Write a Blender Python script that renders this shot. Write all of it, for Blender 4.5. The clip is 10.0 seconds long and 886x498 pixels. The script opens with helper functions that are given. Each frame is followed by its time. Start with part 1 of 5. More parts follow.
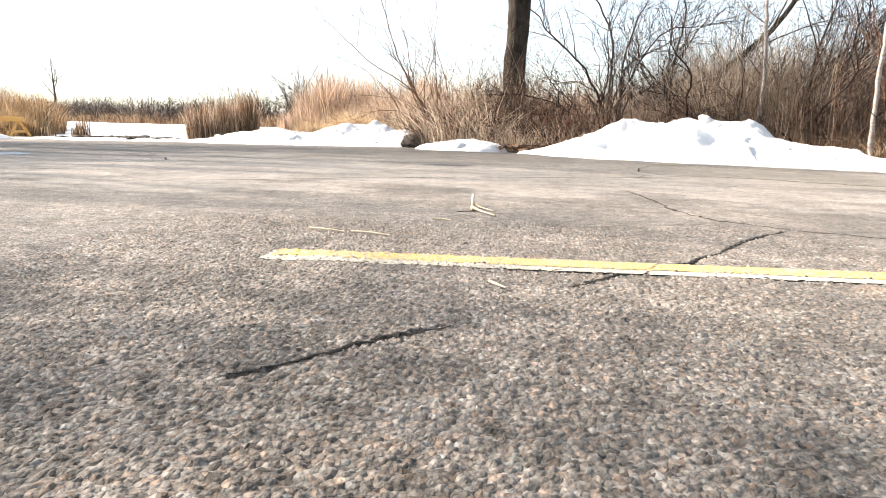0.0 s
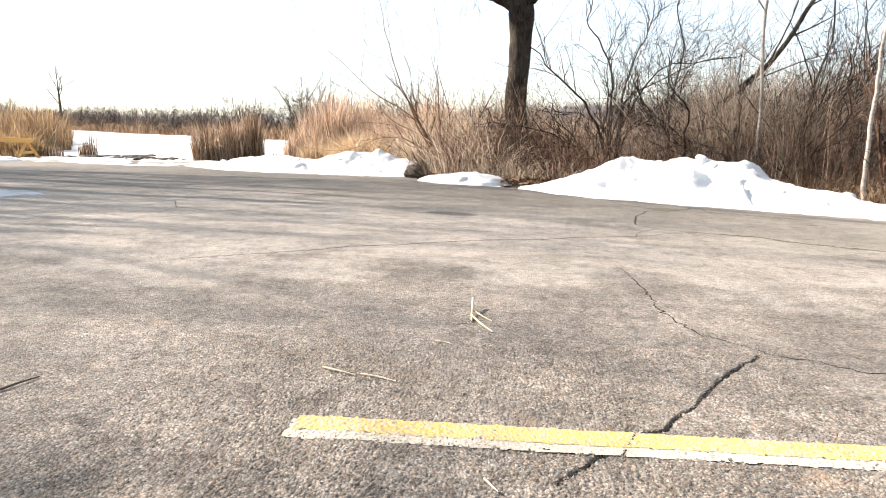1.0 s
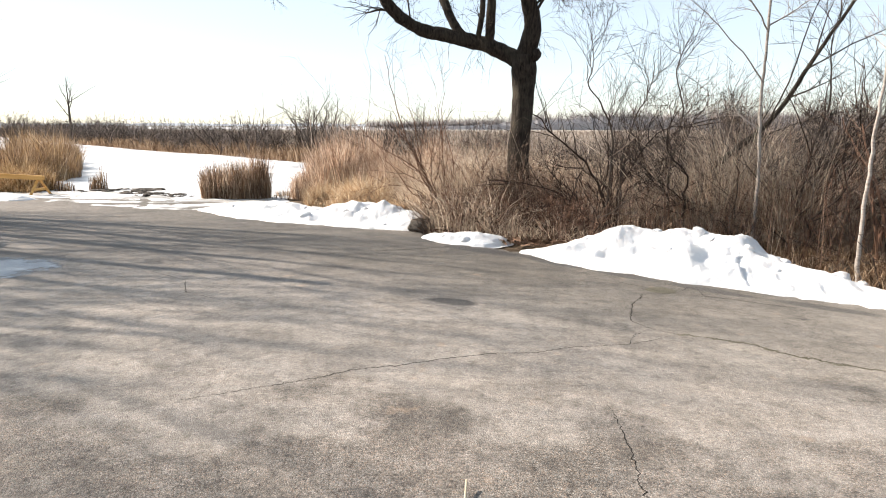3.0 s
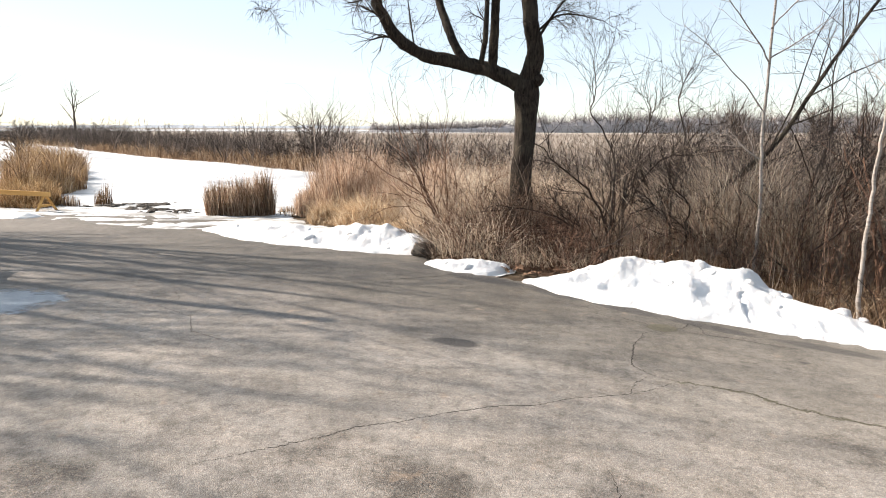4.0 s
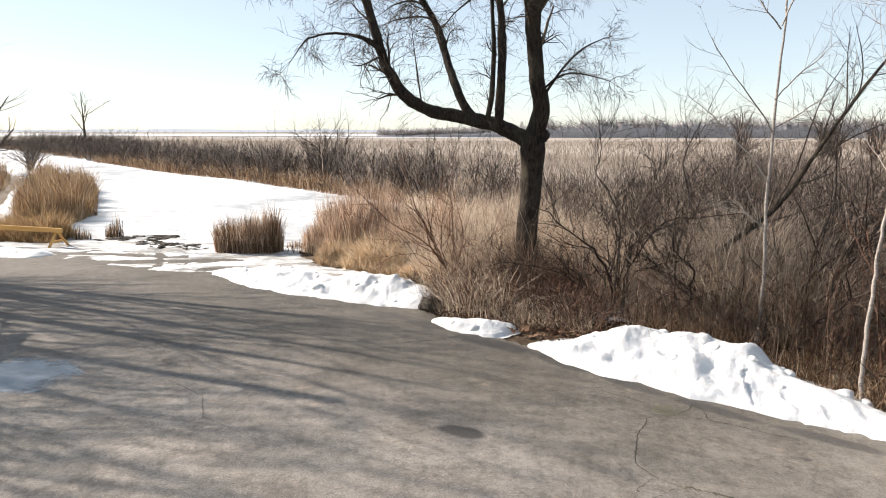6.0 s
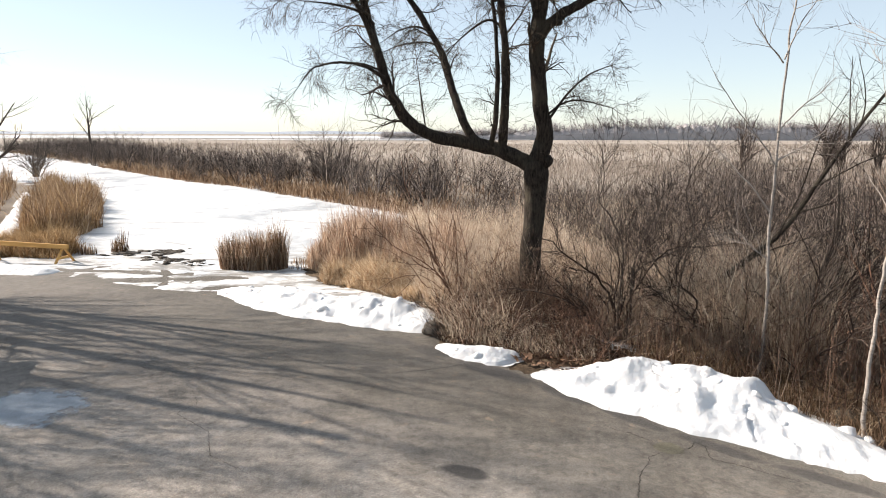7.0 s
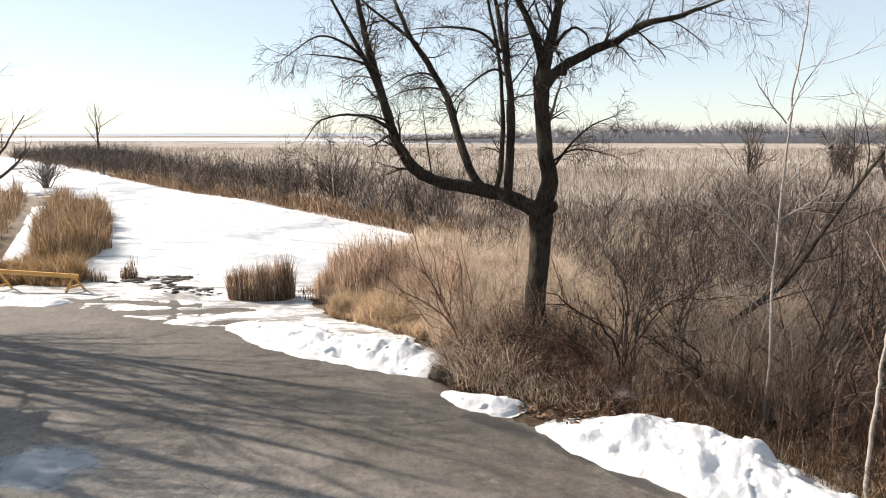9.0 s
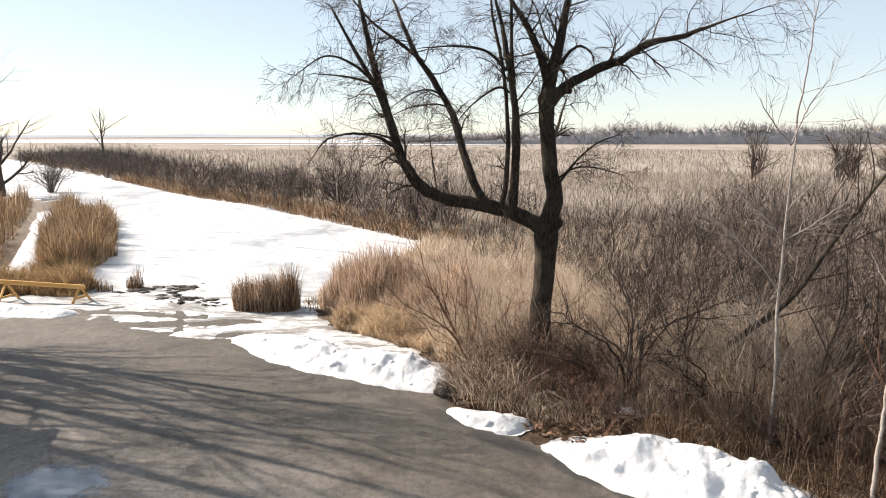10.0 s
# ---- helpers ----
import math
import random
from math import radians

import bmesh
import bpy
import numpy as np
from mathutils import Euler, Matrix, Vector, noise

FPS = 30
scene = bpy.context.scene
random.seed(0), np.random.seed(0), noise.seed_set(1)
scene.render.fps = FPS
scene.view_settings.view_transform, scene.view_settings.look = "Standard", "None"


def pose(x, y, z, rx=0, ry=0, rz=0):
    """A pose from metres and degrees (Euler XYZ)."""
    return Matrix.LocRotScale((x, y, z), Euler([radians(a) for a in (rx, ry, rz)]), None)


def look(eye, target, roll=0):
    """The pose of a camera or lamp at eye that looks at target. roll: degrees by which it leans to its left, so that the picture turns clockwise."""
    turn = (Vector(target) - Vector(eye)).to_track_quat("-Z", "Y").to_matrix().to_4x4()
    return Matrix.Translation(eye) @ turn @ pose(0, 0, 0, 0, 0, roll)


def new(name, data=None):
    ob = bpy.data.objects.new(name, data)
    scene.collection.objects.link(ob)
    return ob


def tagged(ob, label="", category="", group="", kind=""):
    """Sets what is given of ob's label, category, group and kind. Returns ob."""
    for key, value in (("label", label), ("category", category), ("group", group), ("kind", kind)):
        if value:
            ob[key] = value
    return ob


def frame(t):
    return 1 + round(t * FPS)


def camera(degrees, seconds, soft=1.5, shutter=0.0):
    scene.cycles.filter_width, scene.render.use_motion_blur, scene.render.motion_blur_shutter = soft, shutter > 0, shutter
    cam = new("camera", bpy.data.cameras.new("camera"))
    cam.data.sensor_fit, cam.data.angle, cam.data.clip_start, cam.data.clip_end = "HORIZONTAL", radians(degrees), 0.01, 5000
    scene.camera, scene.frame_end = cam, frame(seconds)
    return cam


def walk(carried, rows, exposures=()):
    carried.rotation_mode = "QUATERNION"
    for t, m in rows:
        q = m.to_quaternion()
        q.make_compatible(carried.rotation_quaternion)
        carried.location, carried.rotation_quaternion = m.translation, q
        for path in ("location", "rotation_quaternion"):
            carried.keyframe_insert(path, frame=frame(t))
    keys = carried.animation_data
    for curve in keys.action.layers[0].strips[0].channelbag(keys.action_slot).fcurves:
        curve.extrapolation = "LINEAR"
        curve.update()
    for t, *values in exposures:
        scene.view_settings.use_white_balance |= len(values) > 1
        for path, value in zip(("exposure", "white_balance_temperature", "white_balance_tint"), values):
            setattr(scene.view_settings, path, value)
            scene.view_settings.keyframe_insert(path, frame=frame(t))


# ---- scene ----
cam = camera(70.6, 10.0, soft=1.0)
METRES, EYE, TILT, LEAN, TURN = 5.0, 0.30, -12.2, 0.0, 0.0
ROWS = [
    (0.0, 0.0, 0.0, 0.0, 0.0, 0.0, -0.0),
    (0.5, 0.0009, -0.0216, 0.0482, 0.11, 0.24, -0.01),
    (1.0, 0.0006, -0.0411, 0.0977, 0.22, 0.46, -0.07),
    (1.5, 0.0027, -0.0565, 0.1467, 0.34, 0.65, -0.11),
    (2.0, 0.0052, -0.0675, 0.1962, 0.48, 0.82, -0.15),
    (2.5, 0.0099, -0.0778, 0.245, 0.61, 0.98, -0.21),
    (4.0, 0.0123, -0.1045, 0.3908, 1.05, 1.26, -0.33),
    (4.5, 0.0115, -0.1117, 0.4406, 1.19, 1.35, -0.34),
    (5.0, 0.0112, -0.1208, 0.4949, 1.35, 1.44, -0.37),
    (5.5, 0.0115, -0.1307, 0.5538, 1.49, 1.5, -0.4),
    (7.0, 0.008, -0.1583, 0.713, 1.94, 1.71, -0.5),
    (7.5, 0.0079, -0.1676, 0.7592, 2.07, 1.75, -0.52),
    (8.0, 0.0076, -0.1768, 0.8089, 2.22, 1.79, -0.53),
    (8.5, 0.0091, -0.1839, 0.8578, 2.37, 1.82, -0.53),
    (9.0, 0.01, -0.1904, 0.9052, 2.51, 1.86, -0.56),
    (9.5, 0.0051, -0.1996, 0.9541, 2.65, 1.87, -0.55),
    (10.0, -0.0003, -0.2059, 0.9741, 2.79, 1.93, -0.56),
]
walk(cam, [(t, pose(0, 0, EYE, TILT, LEAN, TURN) @ pose(METRES * x, METRES * y, METRES * z, 90 + pitch, roll, yaw)) for t, x, y, z, yaw, pitch, roll in ROWS],
     exposures=[(0.0, 1.95, 6900, 13), (1.0, 1.85, 6900, 13), (2.5, 1.5, 6800, 12), (4.0, 1.36, 6750, 12), (5.0, 1.26, 6700, 12), (7.5, 1.13, 6700, 12), (10.0, 1.14, 6800, 13)])

# ---- light ----
SUN_EL, SUN_AZ = 33.0, -71.5          # degrees above the horizon; clockwise from +y
world = bpy.data.worlds.new("world")
scene.world = world
world.use_nodes = True
wn = world.node_tree.nodes
sky = wn.new("ShaderNodeTexSky")
sky.sky_type, sky.sun_disc = "NISHITA", False
sky.sun_elevation, sky.sun_rotation = radians(SUN_EL), radians(SUN_AZ)
sky.air_density, sky.dust_density, sky.ozone_density = 0.85, 0.25, 0.8
wn["Background"].inputs["Strength"].default_value = 0.067
haze = wn.new("ShaderNodeMix")
haze.data_type = "RGBA"
haze.inputs[0].default_value = 0.42
haze.inputs[7].default_value = (6.7, 7.6, 8.0, 1)
world.node_tree.links.new(sky.outputs[0], haze.inputs[6])
world.node_tree.links.new(haze.outputs[2], wn["Background"].inputs["Color"])
sun_data = bpy.data.lights.new("sun", "SUN")
sun_data.energy, sun_data.angle, sun_data.color = 5.0, radians(0.45), (1.0, 0.92, 0.81)
sun = new("sun", sun_data)
az, el = radians(SUN_AZ), radians(SUN_EL)
SUN_DIR = Vector((math.sin(az) * math.cos(el), math.cos(az) * math.cos(el), math.sin(el)))
sun.matrix_world = look(SUN_DIR * 60, (0, 0, 0))

rng = np.random.default_rng(11)


# ---- materials ----
class Nodes:
    """A node material under construction."""

    def __init__(self, name, rough=0.8, spec=0.3):
        self.mat = bpy.data.materials.new(name)
        self.mat.use_nodes = True
        self.tree = self.mat.node_tree
        self.bsdf = self.tree.nodes["Principled BSDF"]
        self.bsdf.inputs["Roughness"].default_value = rough
        self.bsdf.inputs["Specular IOR Level"].default_value = spec
        self.pos = self.add("ShaderNodeNewGeometry").outputs["Position"]

    def add(self, kind, **props):
        n = self.tree.nodes.new(kind)
        for k, v in props.items():
            setattr(n, k, v)
        return n

    def link(self, a, b):
        self.tree.links.new(a, b)

    def noise(self, scale, detail=4.0, rough=0.55, stretch=None):
        n = self.add("ShaderNodeTexNoise")
        n.inputs["Scale"].default_value = scale
        n.inputs["Detail"].default_value = detail
        n.inputs["Roughness"].default_value = rough
        if stretch:
            m = self.add("ShaderNodeMapping")
            m.inputs["Scale"].default_value = stretch
            self.link(self.pos, m.inputs["Vector"])
            self.link(m.outputs[0], n.inputs["Vector"])
        else:
            self.link(self.pos, n.inputs["Vector"])
        return n.outputs["Fac"]

    def voronoi(self, scale, feature="F1"):
        n = self.add("ShaderNodeTexVoronoi", feature=feature)
        n.inputs["Scale"].default_value = scale
        self.link(self.pos, n.inputs["Vector"])
        return n

    def ramp(self, fac, stops, interp="LINEAR"):
        n = self.add("ShaderNodeValToRGB")
        n.color_ramp.interpolation = interp
        els = n.color_ramp.elements
        for i, (p, c) in enumerate(stops):
            e = els[i] if i < 2 else els.new(p)
            e.position = p
            e.color = (*c, 1) if not isinstance(c, (int, float)) else (c, c, c, 1)
        self.link(fac, n.inputs["Fac"])
        return n.outputs["Color"]

    def mix(self, a, b, fac, mode="MIX"):
        n = self.add("ShaderNodeMix", data_type="RGBA", blend_type=mode)
        for sock, v in ((n.inputs[0], fac), (n.inputs[6], a), (n.inputs[7], b)):
            if isinstance(v, (int, float)):
                sock.default_value = v
            elif isinstance(v, tuple):
                sock.default_value = (*v, 1)
            else:
                self.link(v, sock)
        return n.outputs[2]

    def island(self):
        return self.add("ShaderNodeNewGeometry").outputs["Random Per Island"]

    def color(self, c):
        self.link(c, self.bsdf.inputs["Base Color"])

    def roughness(self, c):
        self.link(c, self.bsdf.inputs["Roughness"])

    def bump(self, *layers):
        """layers: (height socket, strength, distance in metres)"""
        prev = None
        for h, s, d in layers:
            n = self.add("ShaderNodeBump")
            n.inputs["Strength"].default_value = s
            n.inputs["Distance"].default_value = d
            self.link(h, n.inputs["Height"])
            if prev:
                self.link(prev, n.inputs["Normal"])
            prev = n.outputs["Normal"]
        self.link(prev, self.bsdf.inputs["Normal"])


# oil and damp on the lot: centre, half sizes, depth
STAINS = [(0.08, 7.29, 0.52, 0.24, -22, 0.95), (4.14, 6.85, 0.09, 0.07, 0, 0.7), (-0.6, 12.0, 0.9, 0.4, -30, 0.6), (0.6, 10.9, 1.4, 0.36, -38, 0.85), (1.75, 9.95, 0.9, 0.3, -46, 0.85),
          (2.6, 9.1, 0.9, 0.22, -45, 0.8), (3.6, 8.2, 0.9, 0.2, -40, 0.75), (4.7, 7.4, 1.0, 0.2, -35, 0.7), (-1.5, 12.6, 0.8, 0.35, -20, 0.5), (-1.6, 10.9, 0.35, 0.22, 0, 0.5), (-5.2, 14.6, 1.0, 0.4, -15, 0.35)]


def asphalt_material():
    k = Nodes("worn_asphalt", 0.75, 0.2)
    cells = k.voronoi(125)
    fine = k.voronoi(280)
    sep = k.add("ShaderNodeSeparateColor")
    k.link(cells.outputs["Color"], sep.inputs[0])
    stone = k.ramp(sep.outputs[0], [(0.0, (0.103, 0.091, 0.083)), (0.3, (0.197, 0.177, 0.163)), (0.65, (0.246, 0.223, 0.205)),
                                    (0.88, (0.293, 0.268, 0.247)), (1.0, (0.389, 0.36, 0.338))])
    stone = k.mix(stone, k.ramp(sep.outputs[1], [(0.0, (1.14, 0.96, 0.84)), (0.35, (1, 1, 1)), (0.75, (1, 1, 1)), (1.0, (0.88, 0.97, 1.02))]), 1.0, "MULTIPLY")
    grout = k.ramp(cells.outputs["Distance"], [(0.3, 1.0), (0.7, 0.35)])
    c = k.mix(stone, grout, 0.6, "MULTIPLY")
    broad = k.ramp(k.noise(0.55, 5, 0.6), [(0.35, (0.86, 0.85, 0.83)), (0.62, (1.10, 1.08, 1.05))])
    mid = k.ramp(k.noise(2.6, 5, 0.65), [(0.3, (0.86, 0.86, 0.86)), (0.7, (1.12, 1.11, 1.09))])
    c = k.mix(c, broad, 1.0, "MULTIPLY")
    c = k.mix(c, mid, 1.0, "MULTIPLY")
    c = k.mix(c, k.ramp(k.noise(11, 5, 0.7), [(0.3, (0.66, 0.66, 0.66)), (0.68, (1.2, 1.2, 1.2))]), 1.0, "MULTIPLY")
    c = k.mix(c, k.ramp(k.noise(42, 3, 0.7), [(0.36, (0.62, 0.61, 0.60)), (0.5, (1.0, 1.0, 1.0)), (0.7, (1.14, 1.14, 1.14))]), 1.0, "MULTIPLY")
    dust = k.ramp(k.noise(1.15, 6, 0.62, (1, 0.7, 1)), [(0.52, 0.0), (0.75, 0.38)])
    c = k.mix(c, (0.32, 0.29, 0.265), dust)
    c = k.mix(c, k.ramp(k.noise(24, 4, 0.75), [(0.33, (0.42, 0.41, 0.40)), (0.42, (1, 1, 1))]), 0.6, "MULTIPLY")
    pits = k.voronoi(7)
    c = k.mix(c, k.ramp(pits.outputs["Distance"], [(0.07, (0.3, 0.29, 0.28)), (0.14, (1, 1, 1))]), 0.8, "MULTIPLY")
    specks = k.voronoi(24)
    c = k.mix(c, k.ramp(specks.outputs["Distance"], [(0.1, (0.3, 0.29, 0.28)), (0.2, (1, 1, 1))]), 0.75, "MULTIPLY")
    # pale silt dried on the middle of the lot, damp ground towards the snow
    sep2 = k.add("ShaderNodeSeparateXYZ")
    k.link(k.pos, sep2.inputs[0])

    def along(noise_scale, amount, lo, hi, across=0.0):
        way = k.add("ShaderNodeMath", operation="MULTIPLY_ADD")
        k.link(sep2.outputs["X"], way.inputs[0])
        way.inputs[1].default_value = across
        k.link(sep2.outputs["Y"], way.inputs[2])
        add = k.add("ShaderNodeMath", operation="MULTIPLY_ADD")
        k.link(k.noise(noise_scale, 6, 0.62), add.inputs[0])
        add.inputs[1].default_value = amount
        k.link(way.outputs[0], add.inputs[2])
        r = k.add("ShaderNodeMapRange", interpolation_type="SMOOTHSTEP")
        r.inputs["From Min"].default_value, r.inputs["From Max"].default_value = lo + amount / 2, hi + amount / 2
        k.link(add.outputs[0], r.inputs["Value"])
        return r.outputs[0]
    silt = k.mix(k.mix(c, (1.3, 1.29, 1.28), 1.0, "MULTIPLY"), k.ramp(k.noise(60, 5, 0.75), [(0.35, (0.16, 0.146, 0.132)), (0.65, (0.39, 0.36, 0.33))]), 0.4)
    c = k.mix(c, silt, along(0.7, 6.5, 3.4, 4.1))
    c = k.mix(c, k.mix(c, (0.56, 0.55, 0.54), 1.0, "MULTIPLY"), along(0.5, 4.0, 6.8, 10.0, 0.22))
    c = k.mix(c, k.mix(c, (0.74, 0.74, 0.72), 1.0, "MULTIPLY"), along(0.6, 3.0, 6.4, 9.0, 0.9))
    c = k.mix(c, k.ramp(k.noise(1.4, 7, 0.7), [(0.36, (0.7, 0.69, 0.67)), (0.58, (1.06, 1.06, 1.06))]), 0.85, "MULTIPLY")
    c = k.mix(c, k.ramp(k.noise(7, 6, 0.78), [(0.36, (0.6, 0.59, 0.58)), (0.5, (1.03, 1.03, 1.03)), (0.66, (1.2, 1.2, 1.2))]), 0.8, "MULTIPLY")
    rust = k.ramp(k.noise(3.3, 3), [(0.66, 0.0), (0.78, 0.4)])
    c = k.mix(c, (0.36, 0.25, 0.17), rust)
    for cx, cy, rx, ry, turn, deep in STAINS:
        m = k.add("ShaderNodeMapping", vector_type="TEXTURE")
        m.inputs["Location"].default_value = (cx, cy, 0)
        m.inputs["Rotation"].default_value = (0, 0, radians(turn))
        m.inputs["Scale"].default_value = (rx, ry, 100)
        k.link(k.pos, m.inputs["Vector"])
        ln = k.add("ShaderNodeVectorMath", operation="LENGTH")
        k.link(m.outputs[0], ln.inputs[0])
        wob = k.add("ShaderNodeMath", operation="MULTIPLY_ADD")
        k.link(k.noise(1.6 / min(rx, ry), 6, 0.7), wob.inputs[0])
        wob.inputs[1].default_value = 0.5
        k.link(ln.outputs["Value"], wob.inputs[2])
        c = k.mix(c, (0.035, 0.032, 0.031), k.ramp(wob.outputs[0], [(0.75, deep), (1.3, 0.0)]))
    k.bsdf.inputs["Sheen Weight"].default_value, k.bsdf.inputs["Sheen Roughness"].default_value = 0.08, 0.4
    k.color(c)
    k.bump((cells.outputs["Distance"], 0.7, -0.006), (fine.outputs["Distance"], 0.5, -0.002), (k.noise(6, 4), 0.3, 0.01))
    return k.mat


def wet_material(name, tint, rough, centre, half):
    """Thin ice over asphalt that thins out towards a broken edge."""
    k = Nodes(name, rough, 0.5)
    cells = k.voronoi(95)
    c = k.mix(tint, k.ramp(cells.outputs["Distance"], [(0.2, (1, 1, 1)), (0.7, (0.55, 0.55, 0.55))]), 1.0, "MULTIPLY")
    c = k.mix(c, k.ramp(k.noise(3, 5), [(0.3, (0.7, 0.72, 0.75)), (0.7, (1.25, 1.25, 1.25))]), 1.0, "MULTIPLY")
    k.color(c)
    m = k.add("ShaderNodeMapping", vector_type="TEXTURE")
    m.inputs["Location"].default_value = centre
    m.inputs["Scale"].default_value = half
    k.link(k.pos, m.inputs["Vector"])
    ln = k.add("ShaderNodeVectorMath", operation="LENGTH")
    k.link(m.outputs[0], ln.inputs[0])
    wob = k.add("ShaderNodeMath", operation="MULTIPLY_ADD")
    k.link(k.noise(1.8, 6, 0.7), wob.inputs[0])
    wob.inputs[1].default_value = 0.9
    k.link(ln.outputs["Value"], wob.inputs[2])
    k.link(k.ramp(wob.outputs[0], [(0.85, 0.8), (1.55, 0.0)]), k.bsdf.inputs["Alpha"])
    k.bump((cells.outputs["Distance"], 0.5, -0.003))
    return k.mat


def snow_material():
    k = Nodes("old_snow", 0.62, 0.35)
    c = k.ramp(k.noise(1.6, 6, 0.6), [(0.3, (0.506, 0.524, 0.552)), (0.6, (0.607, 0.607, 0.616))])
    grit = k.ramp(k.noise(38, 3, 0.7), [(0.67, 0.0), (0.78, 0.5)])
    grit = k.mix(grit, k.ramp(k.noise(1.1, 3), [(0.45, 0.0), (0.65, 1.0)]), 1.0, "MULTIPLY")
    k.color(k.mix(c, (0.30, 0.26, 0.22), grit))
    k.bsdf.inputs["Subsurface Weight"].default_value = 0.25
    k.bsdf.inputs["Subsurface Radius"].default_value = (0.04, 0.05, 0.06)
    k.bsdf.inputs["Subsurface Scale"].default_value = 0.3
    k.bump((k.noise(3.5, 5, 0.6), 0.5, 0.06), (k.noise(11, 4, 0.65), 0.6, 0.03), (k.noise(34, 4, 0.65), 0.45, 0.01))
    return k.mat


def ice_snow_material():
    k = Nodes("snow_on_ice", 0.6, 0.3)
    c = k.ramp(k.noise(0.22, 6, 0.62, (1, 0.5, 1)), [(0.34, (0.42, 0.45, 0.49)), (0.46, (0.56, 0.57, 0.585)), (0.65, (0.62, 0.62, 0.62))])
    c = k.mix(c, (0.25, 0.27, 0.295), k.ramp(k.noise(0.16, 7, 0.68, (1, 0.6, 1)), [(0.5, 0.0), (0.62, 0.9)]))
    trod = k.ramp(k.noise(1.5, 7, 0.7, (0.5, 1.6, 1)), [(0.57, 0.0), (0.66, 0.75)])
    # mud and slush on the ramp at the near shore, clean snow further out
    sep = k.add("ShaderNodeSeparateXYZ")
    k.link(k.pos, sep.inputs[0])
    shore_share = k.add("ShaderNodeMapRange", interpolation_type="SMOOTHSTEP")
    shore_share.inputs["From Min"].default_value, shore_share.inputs["From Max"].default_value = 26.0, 21.0
    k.link(sep.outputs["Y"], shore_share.inputs["Value"])
    slush = k.mix((0, 0, 0), k.ramp(k.noise(1.1, 8, 0.72, (0.55, 1.8, 1)), [(0.47, 0.0), (0.56, 0.9)]), shore_share.outputs[0])
    c = k.mix(c, (0.17, 0.158, 0.142), slush)
    c = k.mix(c, (0.34, 0.335, 0.33), trod)
    track = k.add("ShaderNodeTexWave", wave_type="RINGS", rings_direction="Z")
    track.inputs["Scale"].default_value, track.inputs["Distortion"].default_value, track.inputs["Detail"].default_value = 0.16, 3.0, 3.0
    m = k.add("ShaderNodeMapping")
    m.inputs["Location"].default_value = (14.5, -19.0, 0)
    k.link(k.pos, m.inputs["Vector"])
    k.link(m.outputs[0], track.inputs["Vector"])
    lines = k.mix(k.ramp(track.outputs["Fac"], [(0.9, 0.0), (0.98, 0.8)]), k.ramp(k.noise(0.35, 4), [(0.48, 0.0), (0.58, 1.0)]), 1.0, "MULTIPLY")
    c = k.mix(c, (0.26, 0.265, 0.27), lines)
    grit = k.ramp(k.noise(9, 5, 0.7), [(0.58, 0.0), (0.74, 0.6)])
    k.color(k.mix(c, (0.42, 0.36, 0.29), grit))
    k.bump((k.noise(0.7, 5, 0.6, (1, 0.35, 1)), 0.35, 0.04), (k.noise(14, 4), 0.4, 0.015))
    return k.mat


def soil_material():
    k = Nodes("marsh_ground", 0.95, 0.1)
    c = k.ramp(k.noise(2.2, 6, 0.65), [(0.3, (0.04, 0.029, 0.021)), (0.5, (0.08, 0.058, 0.04)), (0.68, (0.176, 0.132, 0.092))])
    # pale grass far out, greyed by distance haze painted into the colour
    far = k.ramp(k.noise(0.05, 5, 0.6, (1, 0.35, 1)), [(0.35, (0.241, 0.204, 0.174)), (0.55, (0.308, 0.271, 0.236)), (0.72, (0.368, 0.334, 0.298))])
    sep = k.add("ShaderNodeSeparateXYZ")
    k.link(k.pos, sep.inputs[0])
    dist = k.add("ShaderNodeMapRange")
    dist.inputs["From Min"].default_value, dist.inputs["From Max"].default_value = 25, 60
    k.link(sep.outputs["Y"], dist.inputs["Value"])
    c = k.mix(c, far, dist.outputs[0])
    k.color(c)
    k.bump((k.noise(3.5, 6, 0.7), 0.8, 0.12), (k.noise(40, 4), 0.6, 0.01))
    return k.mat


def plant_material(name, stops, rough=0.75, spec=0.15, mottle=9.0, thin=0.0):
    """Dry stems and leaves: each blade or twig its own tone."""
    k = Nodes(name, rough, spec)
    c = k.ramp(k.island(), stops)
    c = k.mix(c, k.ramp(k.noise(0.9, 4), [(0.3, (0.72, 0.72, 0.72)), (0.7, (1.2, 1.2, 1.2))]), 1.0, "MULTIPLY")
    c = k.mix(c, k.ramp(k.noise(mottle, 3), [(0.3, (0.8, 0.8, 0.8)), (0.7, (1.12, 1.12, 1.12))]), 1.0, "MULTIPLY")
    k.color(c)
    if thin:
        glow = k.add("ShaderNodeBsdfTranslucent")
        k.link(c, glow.inputs["Color"])
        both = k.add("ShaderNodeMixShader")
        both.inputs[0].default_value = thin
        k.link(k.bsdf.outputs[0], both.inputs[1])
        k.link(glow.outputs[0], both.inputs[2])
        k.link(both.outputs[0], k.tree.nodes["Material Output"].inputs["Surface"])
    return k.mat


def bark_material(name, dark, light, scale=14.0, depth=0.02, patch=None, flat=0.22):
    k = Nodes(name, 0.9, 0.15)
    ridge = k.noise(scale, 6, 0.7, (1, 1, flat))
    c = k.ramp(ridge, [(0.33, dark), (0.62, light)])
    if patch:
        c = k.mix(c, patch, k.ramp(k.noise(1.7, 4), [(0.5, 0.0), (0.66, 0.55)]))
    k.color(c)
    k.bump((ridge, 0.9, depth))
    return k.mat


